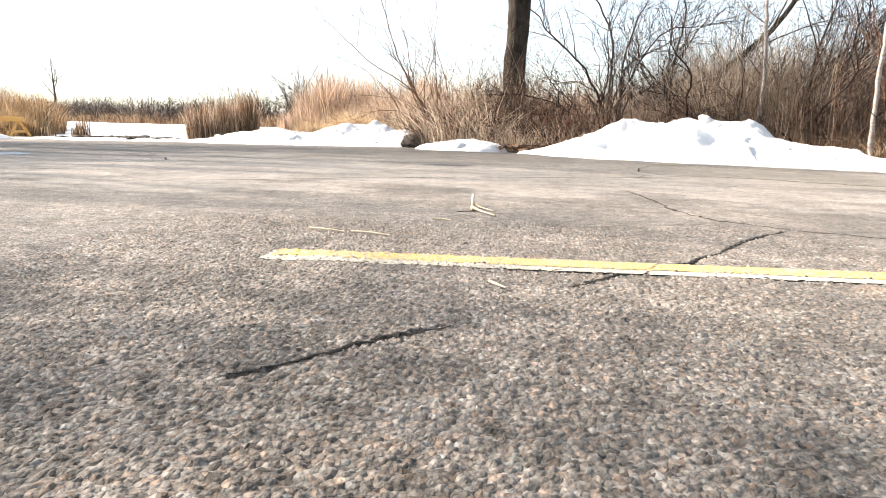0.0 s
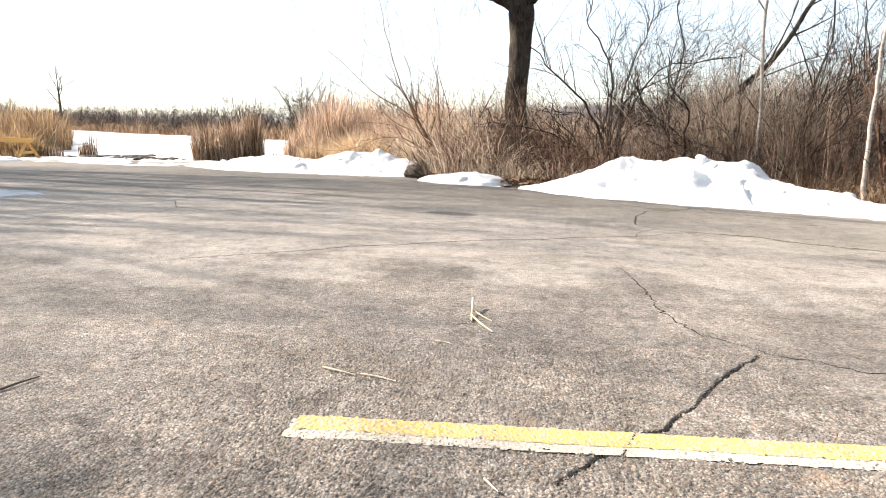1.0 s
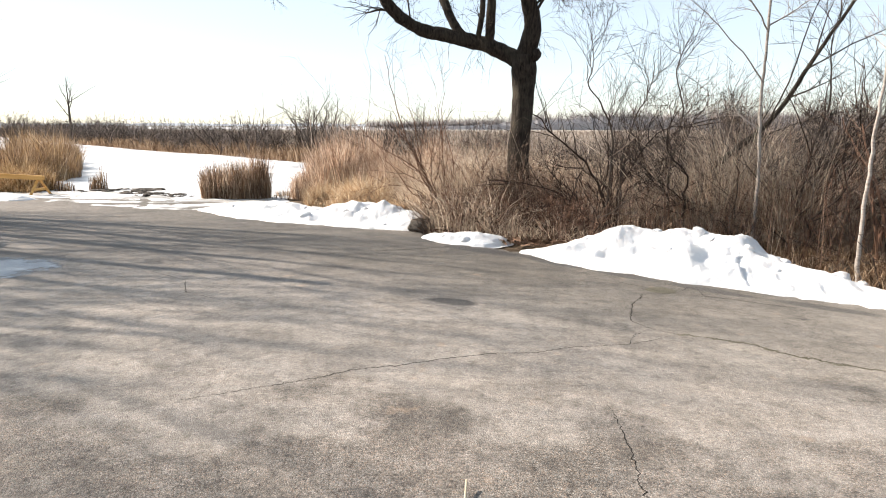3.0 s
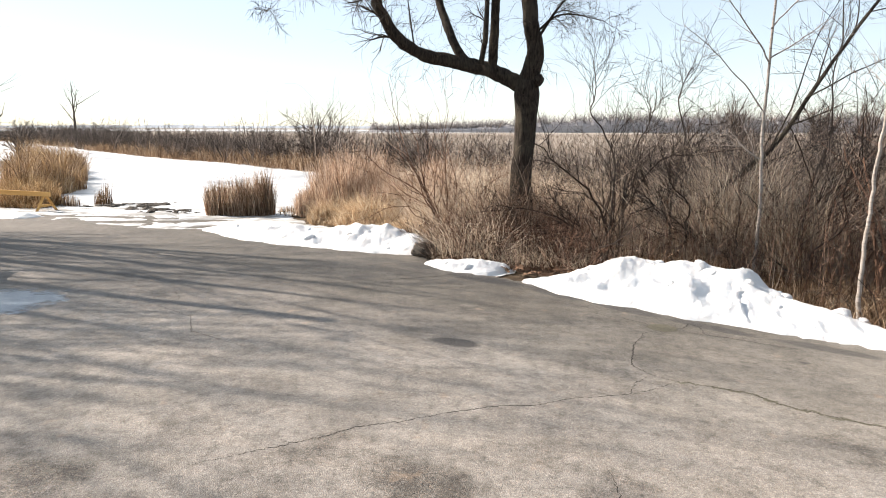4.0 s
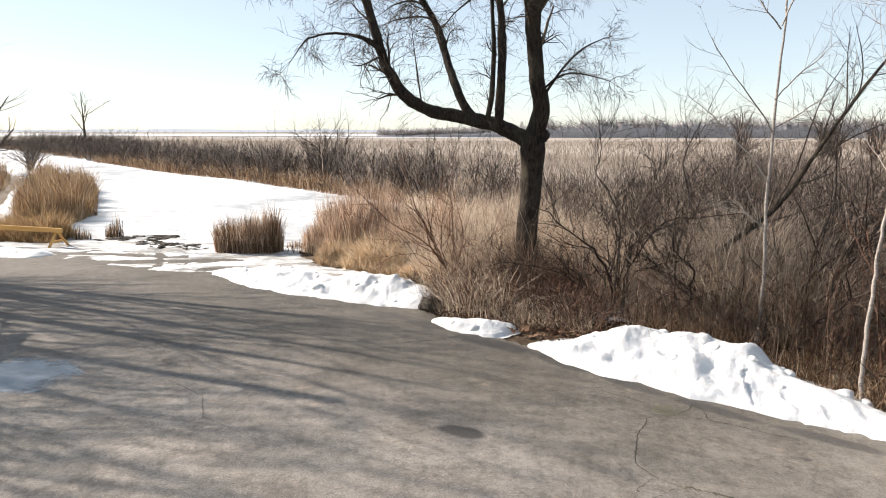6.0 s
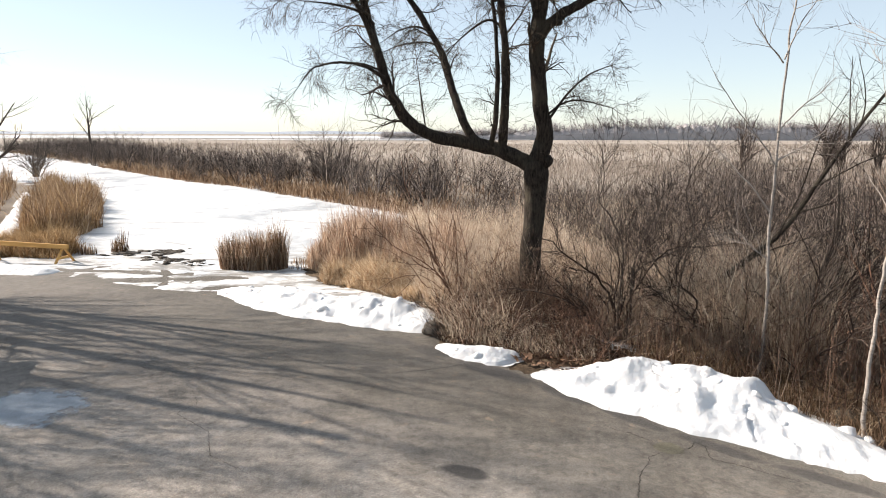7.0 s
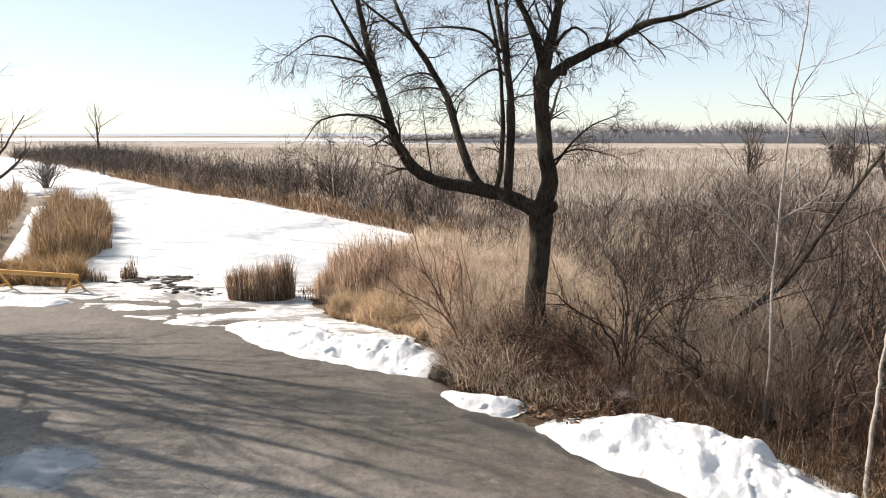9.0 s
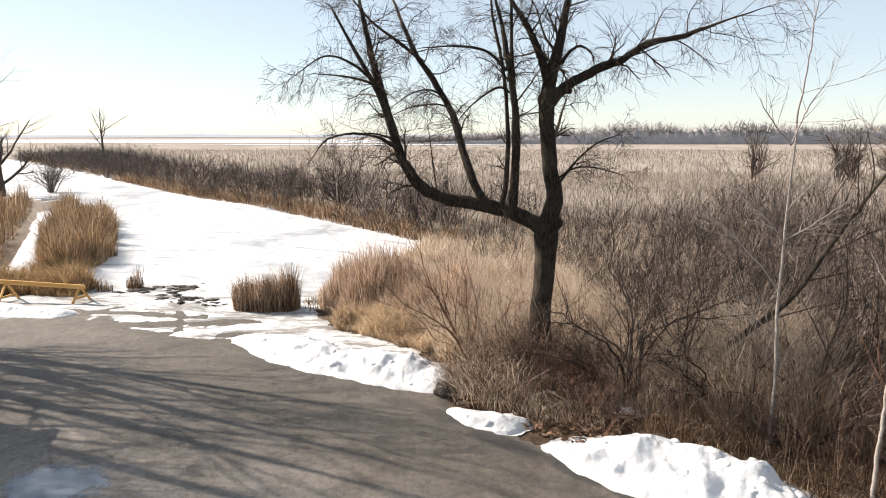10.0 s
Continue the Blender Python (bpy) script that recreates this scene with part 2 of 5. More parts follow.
def birch_material():
    k = Nodes("pale_bark", 0.7, 0.2)
    c = k.ramp(k.noise(22, 5, 0.7, (0.454, 0.468, 2.15)), [(0.32, (0.10, 0.08, 0.07)), (0.45, (0.25, 0.218, 0.195)), (0.65, (0.37, 0.335, 0.305))])
    k.color(c)
    k.bump((k.noise(40, 4), 0.5, 0.006))
    return k.mat


def paint_material(name, base, wear):
    k = Nodes(name, 0.7, 0.3)
    cells = k.voronoi(95)
    c = k.mix(base, k.ramp(k.noise(5, 5), [(0.3, (0.86, 0.84, 0.80)), (0.7, (1.05, 1.05, 1.05))]), 1.0, "MULTIPLY")
    worn = k.ramp(k.noise(70, 5, 0.75), [(wear, 0.0), (wear + 0.05, 1.0)])
    k.color(k.mix(c, (0.30, 0.27, 0.24), worn))
    k.bump((cells.outputs["Distance"], 0.6, -0.004))
    return k.mat


def wood_material():
    k = Nodes("varnished_timber", 0.6, 0.3)
    c = k.ramp(k.noise(9, 5, 0.6, (0.12, 1, 1)), [(0.3, (0.42, 0.22, 0.06)), (0.7, (0.62, 0.37, 0.13))])
    k.color(c)
    k.bump((k.noise(30, 4, 0.6, (0.1, 1, 1)), 0.4, 0.004))
    return k.mat


def plain_material(name, c1, c2, scale=3.0, rough=0.9):
    k = Nodes(name, rough, 0.15)
    k.color(k.ramp(k.noise(scale, 5), [(0.3, c1), (0.7, c2)]))
    k.bump((k.noise(scale * 6, 4), 0.5, 0.02))
    return k.mat


M_ASPHALT = asphalt_material()
M_ICE = wet_material("thin_ice", (0.27, 0.31, 0.36), 0.32, (-6.65, 8.85, 0), (1.6, 1.4, 100))
M_CRACK = plain_material("crack_shadow", (0.01, 0.009, 0.008), (0.024, 0.022, 0.019), 40)
M_MOSS = plain_material("olive_moss", (0.07, 0.064, 0.045), (0.16, 0.147, 0.115), 40)
M_SNOW = snow_material()
M_CHANNEL = ice_snow_material()
M_SOIL = soil_material()
M_MUD = plain_material("frozen_mud", (0.025, 0.021, 0.018), (0.13, 0.115, 0.10), 9)
M_YELLOW = paint_material("yellow_road_paint", (0.5, 0.335, 0.115), 0.51)
M_WHITE = paint_material("old_white_road_paint", (0.416, 0.384, 0.328), 0.52)
M_BARK = bark_material("willow_bark", (0.007, 0.0055, 0.005), (0.06, 0.047, 0.037), 24, 0.08, (0.085, 0.073, 0.054))
M_TWIG = plant_material("willow_twigs", [(0, (0.022, 0.016, 0.013)), (0.6, (0.055, 0.041, 0.031)), (1, (0.15, 0.118, 0.084))])
M_DARKBARK = bark_material("dark_bark", (0.024, 0.019, 0.016), (0.096, 0.076, 0.064), 20, 0.015)
M_BIRCH = birch_material()
M_DARKSTEM = plant_material("dark_stems", [(0, (0.009, 0.006, 0.006)), (0.6, (0.036, 0.025, 0.02)), (0.86, (0.115, 0.08, 0.062)), (1, (0.313, 0.244, 0.202))])
M_BRUSH = plant_material("brush_stems", [(0, (0.023, 0.015, 0.012)), (0.4, (0.105, 0.07, 0.052)), (0.75, (0.27, 0.185, 0.135)), (1, (0.5, 0.4, 0.31))])
M_RED = plant_material("red_brown_stems", [(0, (0.018, 0.009, 0.007)), (0.45, (0.1, 0.053, 0.036)), (0.8, (0.26, 0.15, 0.1)), (1, (0.43, 0.3, 0.23))])
M_GREYBRUSH = plant_material("grey_bushes", [(0, (0.015, 0.012, 0.011)), (0.5, (0.06, 0.046, 0.04)), (0.82, (0.166, 0.132, 0.112)), (1, (0.386, 0.317, 0.276))])
M_REED = plant_material("dry_reeds", [(0, (0.11, 0.057, 0.036)), (0.25, (0.309, 0.198, 0.136)), (0.6, (0.55, 0.4, 0.3)), (1, (0.7, 0.58, 0.47))], thin=0.5)
M_GRASS = plant_material("straw_grass", [(0, (0.288, 0.176, 0.096)), (0.5, (0.56, 0.416, 0.272)), (1, (0.704, 0.592, 0.448))], thin=0.42)
M_MARSH = plant_material("marsh_grass", [(0, (0.199, 0.156, 0.127)), (0.5, (0.331, 0.276, 0.232)), (1, (0.456, 0.401, 0.35))], thin=0.35)
M_SEDGE = plant_material("brown_reeds", [(0, (0.056, 0.03, 0.018)), (0.4, (0.176, 0.108, 0.064)), (0.75, (0.336, 0.228, 0.144)), (1, (0.576, 0.456, 0.336))], thin=0.3)
M_UNDER = plant_material("dead_undergrowth", [(0, (0.128, 0.08, 0.06)), (0.25, (0.4, 0.292, 0.228)), (0.6, (0.64, 0.52, 0.4)), (1, (0.76, 0.67, 0.55))], thin=0.55)
M_PINK = plant_material("fine_dead_grass", [(0, (0.2, 0.125, 0.095)), (0.3, (0.46, 0.345, 0.255)), (0.65, (0.66, 0.545, 0.425)), (1, (0.78, 0.69, 0.575))], thin=0.55)
M_TAWNY = plant_material("tawny_reeds", [(0, (0.12, 0.065, 0.028)), (0.35, (0.28, 0.17, 0.08)), (0.7, (0.44, 0.3, 0.16)), (1, (0.6, 0.46, 0.3))], thin=0.35)
M_LEAF = plant_material("leaf_litter", [(0, (0.035, 0.02, 0.013)), (0.5, (0.09, 0.05, 0.032)), (1, (0.2, 0.125, 0.082))])
# both far wood colours are lightened to grey to paint in the haze
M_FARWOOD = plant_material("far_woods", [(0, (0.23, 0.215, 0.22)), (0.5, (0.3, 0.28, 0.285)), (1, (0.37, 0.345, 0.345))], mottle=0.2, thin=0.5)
M_WOODMASS = plain_material("hazed_wood_mass", (0.28, 0.265, 0.27), (0.36, 0.34, 0.34), 0.25)
M_WOOD = wood_material()
M_STRAW = plain_material("bleached_straw", (0.4, 0.336, 0.24), (0.576, 0.512, 0.4), 30)
# the shore's blue-grey is aerial haze put into its base colour
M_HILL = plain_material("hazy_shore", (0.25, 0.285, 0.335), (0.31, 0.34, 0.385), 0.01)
M_SIDING = plain_material("shed_boards", (0.2, 0.168, 0.136), (0.272, 0.232, 0.192), 2.0)
M_STONE = plain_material("field_stone", (0.05, 0.04, 0.03), (0.15, 0.125, 0.095), 8.0)


# ---- mesh helpers ----
def raw_mesh(name, verts, faces, mat, smooth=False):
    """faces: an (n, 3) or (n, 4) array, or a list of such arrays."""
    faces = faces if isinstance(faces, list) else [faces]
    me = bpy.data.meshes.new(name)
    verts = np.asarray(verts, dtype=np.float32)
    me.vertices.add(len(verts))
    me.vertices.foreach_set("co", verts.ravel())
    loops = np.concatenate([np.asarray(f, dtype=np.int32).ravel() for f in faces])
    sizes = np.concatenate([np.full(len(f), np.asarray(f).shape[1], dtype=np.int32) for f in faces])
    me.loops.add(len(loops))
    me.loops.foreach_set("vertex_index", loops)
    me.polygons.add(len(sizes))
    me.polygons.foreach_set("loop_start", np.concatenate([[0], np.cumsum(sizes)[:-1]]).astype(np.int32))
    me.polygons.foreach_set("loop_total", sizes)
    me.polygons.foreach_set("use_smooth", np.full(len(sizes), smooth))
    me.update(calc_edges=True)
    me.validate()
    me.materials.append(mat)
    return me


def add_part(name, me, parent=None, label=""):
    ob = new(name, me)
    if parent:
        ob.parent = parent
        ob.matrix_parent_inverse = parent.matrix_basis.inverted()
    return tagged(ob, label)


def part(name, bm, mat, parent=None, label=""):
    me = bpy.data.meshes.new(name)
    bm.to_mesh(me)
    bm.free()
    me.materials.append(mat)
    return add_part(name, me, parent, label)


def tubes(P, R, sides):
    """Tapered tubes along paths P (m, n, 3) with radii R (m, n): verts and quads."""
    m, n, _ = P.shape
    T = np.gradient(P, axis=1)
    T /= np.linalg.norm(T, axis=2, keepdims=True) + 1e-9
    mean = T.mean(axis=1)
    ref = np.where(np.abs(mean[:, 2:3]) > 0.75, np.array([[1.0, 0.17, 0.0]]), np.array([[0.11, 0.07, 1.0]]))
    U = np.cross(T, ref[:, None, :])
    U /= np.linalg.norm(U, axis=2, keepdims=True) + 1e-9
    V = np.cross(T, U)
    a = np.arange(sides) * 2 * math.pi / sides
    ring = np.cos(a)[None, None, :, None] * U[:, :, None, :] + np.sin(a)[None, None, :, None] * V[:, :, None, :]
    verts = (P[:, :, None, :] + R[:, :, None, None] * ring).reshape(-1, 3)
    i = np.arange(m)[:, None, None] * n * sides + np.arange(n - 1)[None, :, None] * sides
    s = np.arange(sides)[None, None, :]
    s2 = (s + 1) % sides
    quads = np.stack([i + s, i + s2, i + sides + s2, i + sides + s], axis=-1).reshape(-1, 4)
    return verts, quads


def ribbons(P, R):
    """Twigs too thin to show their roundness: flat bands, each turned its own way."""
    m, n, _ = P.shape
    T = P[:, -1] - P[:, 0]
    side = np.cross(T, rng.normal(0, 1, (m, 3)))
    side /= np.linalg.norm(side, axis=1, keepdims=True) + 1e-9
    off = side[:, None, :] * R[:, :, None] * 1.2
    verts = np.stack([P - off, P + off], axis=2).reshape(-1, 3)
    i = (np.arange(m)[:, None] * n + np.arange(n - 1)[None, :]).ravel() * 2
    return verts, np.stack([i, i + 1, i + 3, i + 2], axis=-1)


def join(batches):
    vs, fs, base = [], [], 0
    for v, f in batches:
        vs.append(v)
        fs.append(np.asarray(f) + base)
        base += len(v)
    return np.concatenate(vs), fs


def grow(start, way, length, n, wander=0.12, lift=0.0):
    """Wandering paths: (m, n, 3). lift pulls them up (or, negative, down) along the way."""
    m = len(start)
    P = np.empty((m, n, 3))
    P[:, 0] = start
    d = way / (np.linalg.norm(way, axis=1, keepdims=True) + 1e-9)
    step = (np.asarray(length) / (n - 1)).reshape(-1, 1) * np.ones((m, 1))
    for i in range(1, n):
        d = d + rng.normal(0, wander, (m, 3))
        d[:, 2] += lift
        d /= np.linalg.norm(d, axis=1, keepdims=True) + 1e-9
        P[:, i] = P[:, i - 1] + d * step
    return P


def taper(r0, n, tip=0.25):
    r0 = np.asarray(r0).reshape(-1, 1)
    return r0 * (1 - (1 - tip) * np.linspace(0, 1, n)[None, :])


def spawn(P, R, count, lo, hi, angle, spread=0.25):
    """Starts, ways and radii of side shoots off the paths P."""
    m, n, _ = P.shape
    idx = np.repeat(np.arange(m), count)
    t = rng.uniform(lo, hi, len(idx)) * (n - 1)
    i = np.minimum(t.astype(int), n - 2)
    f = (t - i)[:, None]
    start = P[idx, i] * (1 - f) + P[idx, i + 1] * f
    r = R[idx, i] * (1 - f[:, 0]) + R[idx, i + 1] * f[:, 0]
    T = P[idx, i + 1] - P[idx, i]
    T /= np.linalg.norm(T, axis=1, keepdims=True) + 1e-9
    side = np.cross(T, rng.normal(0, 1, (len(idx), 3)))
    side /= np.linalg.norm(side, axis=1, keepdims=True) + 1e-9
    a = radians(angle) * rng.normal(1, spread, len(idx))[:, None]
    return start, np.cos(a) * T + np.sin(a) * side, r


def blades(base, height, lean=0.25, width=0.012, curl=0.35):
    """Ribbon leaves, bent once and ending in a point: verts and triangles."""
    m = len(base)
    h = np.asarray(height).reshape(-1, 1) * np.ones((m, 1))
    az_ = rng.uniform(0, 2 * math.pi, m)
    out = np.stack([np.cos(az_), np.sin(az_), np.zeros(m)], 1)
    fa = rng.uniform(0, 2 * math.pi, m)
    flat = np.stack([np.cos(fa), np.sin(fa), np.zeros(m)], 1) * (np.asarray(width) * rng.uniform(0.6, 1.3, m))[:, None] / 2
    ln = np.abs(rng.normal(0, lean, m))[:, None]
    up = np.array([[0, 0, 1.0]])
    p1 = base + h * 0.55 * (up + out * ln)
    p2 = p1 + h * 0.45 * (up * (1 - curl * rng.uniform(0, 1, (m, 1)) ** 2 * 2) + out * (ln + curl * rng.uniform(0, 1, (m, 1))))
    v = np.stack([base - flat, base + flat, p1 - flat * 0.8, p1 + flat * 0.8, p2], 1).reshape(-1, 3)
    o = np.arange(m)[:, None] * 5
    tri = np.concatenate([o + np.array([[0, 1, 3]]), o + np.array([[0, 3, 2]]), o + np.array([[2, 3, 4]])])
    return v, tri


def smooth01(a, lo, hi):
    t = np.clip((a - lo) / (hi - lo), 0, 1)
    return t * t * (3 - 2 * t)


class Lattice:
    """Smooth value noise over the plan, vectorised."""

    def __init__(self, seed):
        self.g = np.random.default_rng(seed).uniform(-1, 1, (256, 256))

    def at(self, x, y, scale):
        u, v = np.asarray(x) * scale + 731.3, np.asarray(y) * scale + 517.7
        i, j = np.floor(u).astype(int), np.floor(v).astype(int)
        f, h = u - i, v - j
        f, h = f * f * (3 - 2 * f), h * h * (3 - 2 * h)
        g = self.g
        a, b = g[i % 256, j % 256], g[(i + 1) % 256, j % 256]
        c, d = g[i % 256, (j + 1) % 256], g[(i + 1) % 256, (j + 1) % 256]
        return (a * (1 - f) + b * f) * (1 - h) + (c * (1 - f) + d * f) * h

    def fbm(self, x, y, scale, octaves=4):
        s, amp = 0, 1.0
        for k in range(octaves):
            s = s + amp * self.at(x, y, scale * 2.03 ** k)
            amp *= 0.5
        return s


LAT = Lattice(5)


def ground_z(x, y):
    """The lot dips and falls gently to the marsh, which is level."""
    z = -0.048 - 0.0080 * np.clip(x, -25, 12) - 0.0258 * np.clip(y, -12, 60)
    k = 0.06
    h = np.clip(0.5 + 0.5 * (z - WATER) / k, 0, 1)
    z = WATER * (1 - h) + z * h + k * h * (1 - h)
    u, v = np.clip(x, -3, 6), np.clip(y, 0, 14)
    dip = 0.0107 - 0.0341 * u - 0.0521 * v + 0.00163 * v * v + 0.00219 * u * v
    w = (1 - smooth01(y, 8.5, 13.5)) * smooth01(x, -9, -4)
    return z * (1 - w) + dip * w


WATER = -0.66


def inside_by(poly, x, y):
    """Signed distance to a polygon's outline, positive inside."""
    poly = np.asarray(poly, dtype=float)
    x, y = np.asarray(x, dtype=float), np.asarray(y, dtype=float)
    best = np.full(x.shape, 1e9)
    ins = np.zeros(x.shape, dtype=bool)
    for (ax, ay), (bx, by) in zip(poly, np.roll(poly, -1, axis=0)):
        ex, ey = bx - ax, by - ay
        t = np.clip(((x - ax) * ex + (y - ay) * ey) / (ex * ex + ey * ey + 1e-12), 0, 1)
        best = np.minimum(best, np.hypot(x - ax - t * ex, y - ay - t * ey))
        cross = ((ay > y) != (by > y)) & (x < ex * (y - ay) / (ey + 1e-12 * (ey == 0)) + ax)
        ins ^= cross
    return np.where(ins, best, -best)


def sheet(name, xs, ys, height, keep, mat, parent=None, label=""):
    """A height field over the plan grid, without the cells where keep is false."""
    X, Y = np.meshgrid(xs, ys)
    Z = height(X, Y)
    K = keep(X, Y)
    nx, ny = len(xs), len(ys)
    ids = np.arange(nx * ny).reshape(ny, nx)
    q = np.stack([ids[:-1, :-1], ids[:-1, 1:], ids[1:, 1:], ids[1:, :-1]], -1).reshape(-1, 4)
    k = (K[:-1, :-1] | K[:-1, 1:] | K[1:, 1:] | K[1:, :-1]).ravel()
    q = q[k]
    used, inv = np.unique(q, return_inverse=True)
    V = np.stack([X.ravel(), Y.ravel(), Z.ravel()], 1)[used]
    return add_part(name, raw_mesh(name, V, inv.reshape(-1, 4), mat, True), parent, label)


def scatter(poly, count, edge=0.0):
    """Random plan points inside a polygon, at least edge from its outline."""
    poly = np.asarray(poly, dtype=float)
    lo, hi = poly.min(0), poly.max(0)
    got = np.empty((0, 2))
    while len(got) < count:
        p = rng.uniform(lo, hi, (count * 2, 2))
        got = np.concatenate([got, p[inside_by(poly, p[:, 0], p[:, 1]) > edge]])
    got = got[:count]
    return np.column_stack([got, ground_z(got[:, 0], got[:, 1]) - 0.02])


def stuff(name, batches, mat, label, category):
    v, f = join(batches)
    return tagged(new(name, raw_mesh(name, v, f, mat)), label, category, kind="stuff")


# ---- ground ----
def steps(*runs):
    """Grid lines from runs of (from, to, step)."""
    out = []
    for a, b, s in runs:
        out.append(np.arange(a, b, s))
    return np.concatenate(out + [[runs[-1][1]]])


EDGE = [(-60, 21.5), (-22, 20.2), (-14.5, 20.0), (-13.0, 20.6), (-6.5, 19.0), (-4.8, 16.6), (-3.0, 15.2), (-1.2, 14.2), (-0.55, 13.0), (-0.55, 12.35), (0.15, 11.6),
        (0.95, 11.1), (1.5, 10.75), (2.3, 10.1), (3.2, 9.2), (4.2, 8.4), (5.4, 7.5), (7.0, 6.3), (10, 4.4), (25, -5), (25, -25), (-60, -25)]

SNOW = [(-17.1, 24.2), (-17.4, 25.6), (-18.4, 30.0), (-24.8, 40.7), (-29, 48), (-38, 56.7), (-44.6, 62), (-52.6, 68.7), (-90, 96), (-170, 125), (-190, 205), (-111, 148.5),
        (-75.7, 110.6), (-50, 84.7), (-27.3, 59.9), (-19.8, 54), (-13.8, 47), (-8.3, 41.2), (-4.8, 37.7), (-2.4, 34.3), (-3.4, 31), (-5.0, 25), (-5.2, 21), (-4.4, 18.3),
        (-2.4, 17.4), (-0.8, 15.4), (-0.6, 13.2), (-1.74, 13.35), (-2.34, 13.8), (-3.2, 14.0), (-4.3, 14.35), (-4.2, 14.9), (-5, 15.4), (-6, 16.4), (-7.8, 16.6),
        (-9.5, 17.3), (-11, 17.9), (-12.8, 18.7), (-14.1, 18.75), (-14.7, 18.1), (-30, 18.8), (-30, 20.6), (-16.3, 21.6)]

far = 4200.0
gx = steps((-far, -400, 400), (-400, -60, 20), (-60, -20, 2), (-20, 16, 0.4), (16, 60, 2), (60, 400, 20), (400, far, 400))
gy = steps((-far, -400, 400), (-400, -40, 20), (-40, 4, 2), (4, 30, 0.4), (30, 70, 2), (70, 400, 15), (400, far, 400))


def ground_h(x, y):
    bumps = 0.035 * LAT.fbm(x, y, 1.3, 3) + 0.05 * LAT.fbm(x, y, 0.3, 2)
    off = smooth01(-inside_by(EDGE, x, y), 0.0, 1.0)
    under = smooth01(inside_by(SNOW, x, y), 0.0, 0.6) * smooth01(y, 20.5, 22)
    return ground_z(x, y) - 0.06 + off * (bumps + 0.03) * (1 - under) - 0.06 * under


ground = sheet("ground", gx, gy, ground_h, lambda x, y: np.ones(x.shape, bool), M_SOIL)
tagged(ground, "brown winter marsh soil with matted dead grass", "ground", kind="structure")


NEAR = (-1.1, 0.33, 1.5, 2.5)          # the stretch of lot next to the eye, built stone by stone
STONE = np.random.default_rng(3).uniform(0, 1, (256, 256, 3))


def stones(x, y, cell, fill):
    """Domes of aggregate standing out of the binder: 0 in the voids, 1 on the tallest stone."""
    u, v = x / cell, y / cell
    i, j = np.floor(u).astype(int), np.floor(v).astype(int)
    best = np.zeros(x.shape)
    for a in (-1, 0, 1):
        for b in (-1, 0, 1):
            g = STONE[(i + a) % 256, (j + b) % 256]
            p, q = u - (i + a) - g[..., 0], v - (j + b) - g[..., 1]
            turn = g[..., 2] * 40 + g[..., 0] * 17
            p, q = p * np.cos(turn) - q * np.sin(turn), p * np.sin(turn) + q * np.cos(turn)
            d = 0.5 * np.hypot(p, q * 1.25) + 0.5 * np.maximum(np.abs(p), np.abs(q) * 1.2) * 1.1
            r = 0.36 + 0.36 * g[..., 2]
            top = 0.45 + 0.55 * g[..., 1] + 0.5 * (g[..., 0] - 0.5) * p / r
            h = np.where(g[..., 2] > 1 - fill, np.clip((r - d) / (0.45 * r), 0, 1) * top, 0)
            best = np.maximum(best, h)
    return best


def relief(x, y):
    w = smooth01(np.minimum(np.minimum(x - NEAR[0], NEAR[2] - x), np.minimum(y - NEAR[1], NEAR[3] - y)), 0.0, 0.15)
    z = 0.0040 * stones(x, y, 0.0105, 0.6) + 0.0032 * stones(x + 0.31, y + 0.77, 0.0078, 0.8) - 0.0045
    z = z + 0.003 * LAT.fbm(x, y, 4.0, 3)
    qx, qy = x + 0.011 * LAT.fbm(x, y, 14.0, 3), y + 0.011 * LAT.fbm(y + 9, x, 14.0, 3)
    for line, half in NEAR_CRACKS:
        d = np.full(x.shape, 9.0)
        for (ax, ay), (bx, by) in zip(line[:-1], line[1:]):
            ex, ey = bx - ax, by - ay
            t = np.clip(((qx - ax) * ex + (qy - ay) * ey) / (ex * ex + ey * ey), 0, 1)
            d = np.minimum(d, np.hypot(qx - ax - t * ex, qy - ay - t * ey))
        wide = half * (1 + 0.5 * LAT.fbm(x, y, 5.0, 2))
        z = z - 0.02 * smooth01(wide * 1.25 - d, 0, half * 0.7)
    return z * w + 0.001 * (w > 0)


NEAR_CRACKS = [
    ([(0.28, 1.3), (0.36, 1.39), (0.44, 1.46), (0.52, 1.52), (0.54, 1.57), (0.66, 1.63), (0.71, 1.7), (0.82, 1.81), (0.93, 1.96), (1.05, 2.1), (1.19, 2.25), (1.33, 2.37)], 0.0045),
    ([(-0.27, 0.73), (-0.2, 0.78), (-0.17, 0.82), (-0.11, 0.89), (-0.04, 0.94), (0.01, 0.98)], 0.0045),
]

pavement = sheet("pavement", steps((-60, -24, 3), (-24, 12, 0.2), (12, 25, 1)), steps((-25, -3, 2), (-3, 22, 0.2)),
                 lambda x, y: ground_z(x, y) - 0.04 * ((x > NEAR[0] + 0.2) & (x < NEAR[2] - 0.2) & (y > NEAR[1] + 0.2) & (y < NEAR[3] - 0.2)) - 0.10 * smooth01(-inside_by(EDGE, x, y) + 0.05 * LAT.fbm(x, y, 2.5, 3), -0.02, 0.12),
                 lambda x, y: inside_by(EDGE, x, y) > -0.25, M_ASPHALT)
tagged(pavement, "worn grey-brown asphalt parking lot with exposed aggregate", "pavement", kind="structure")

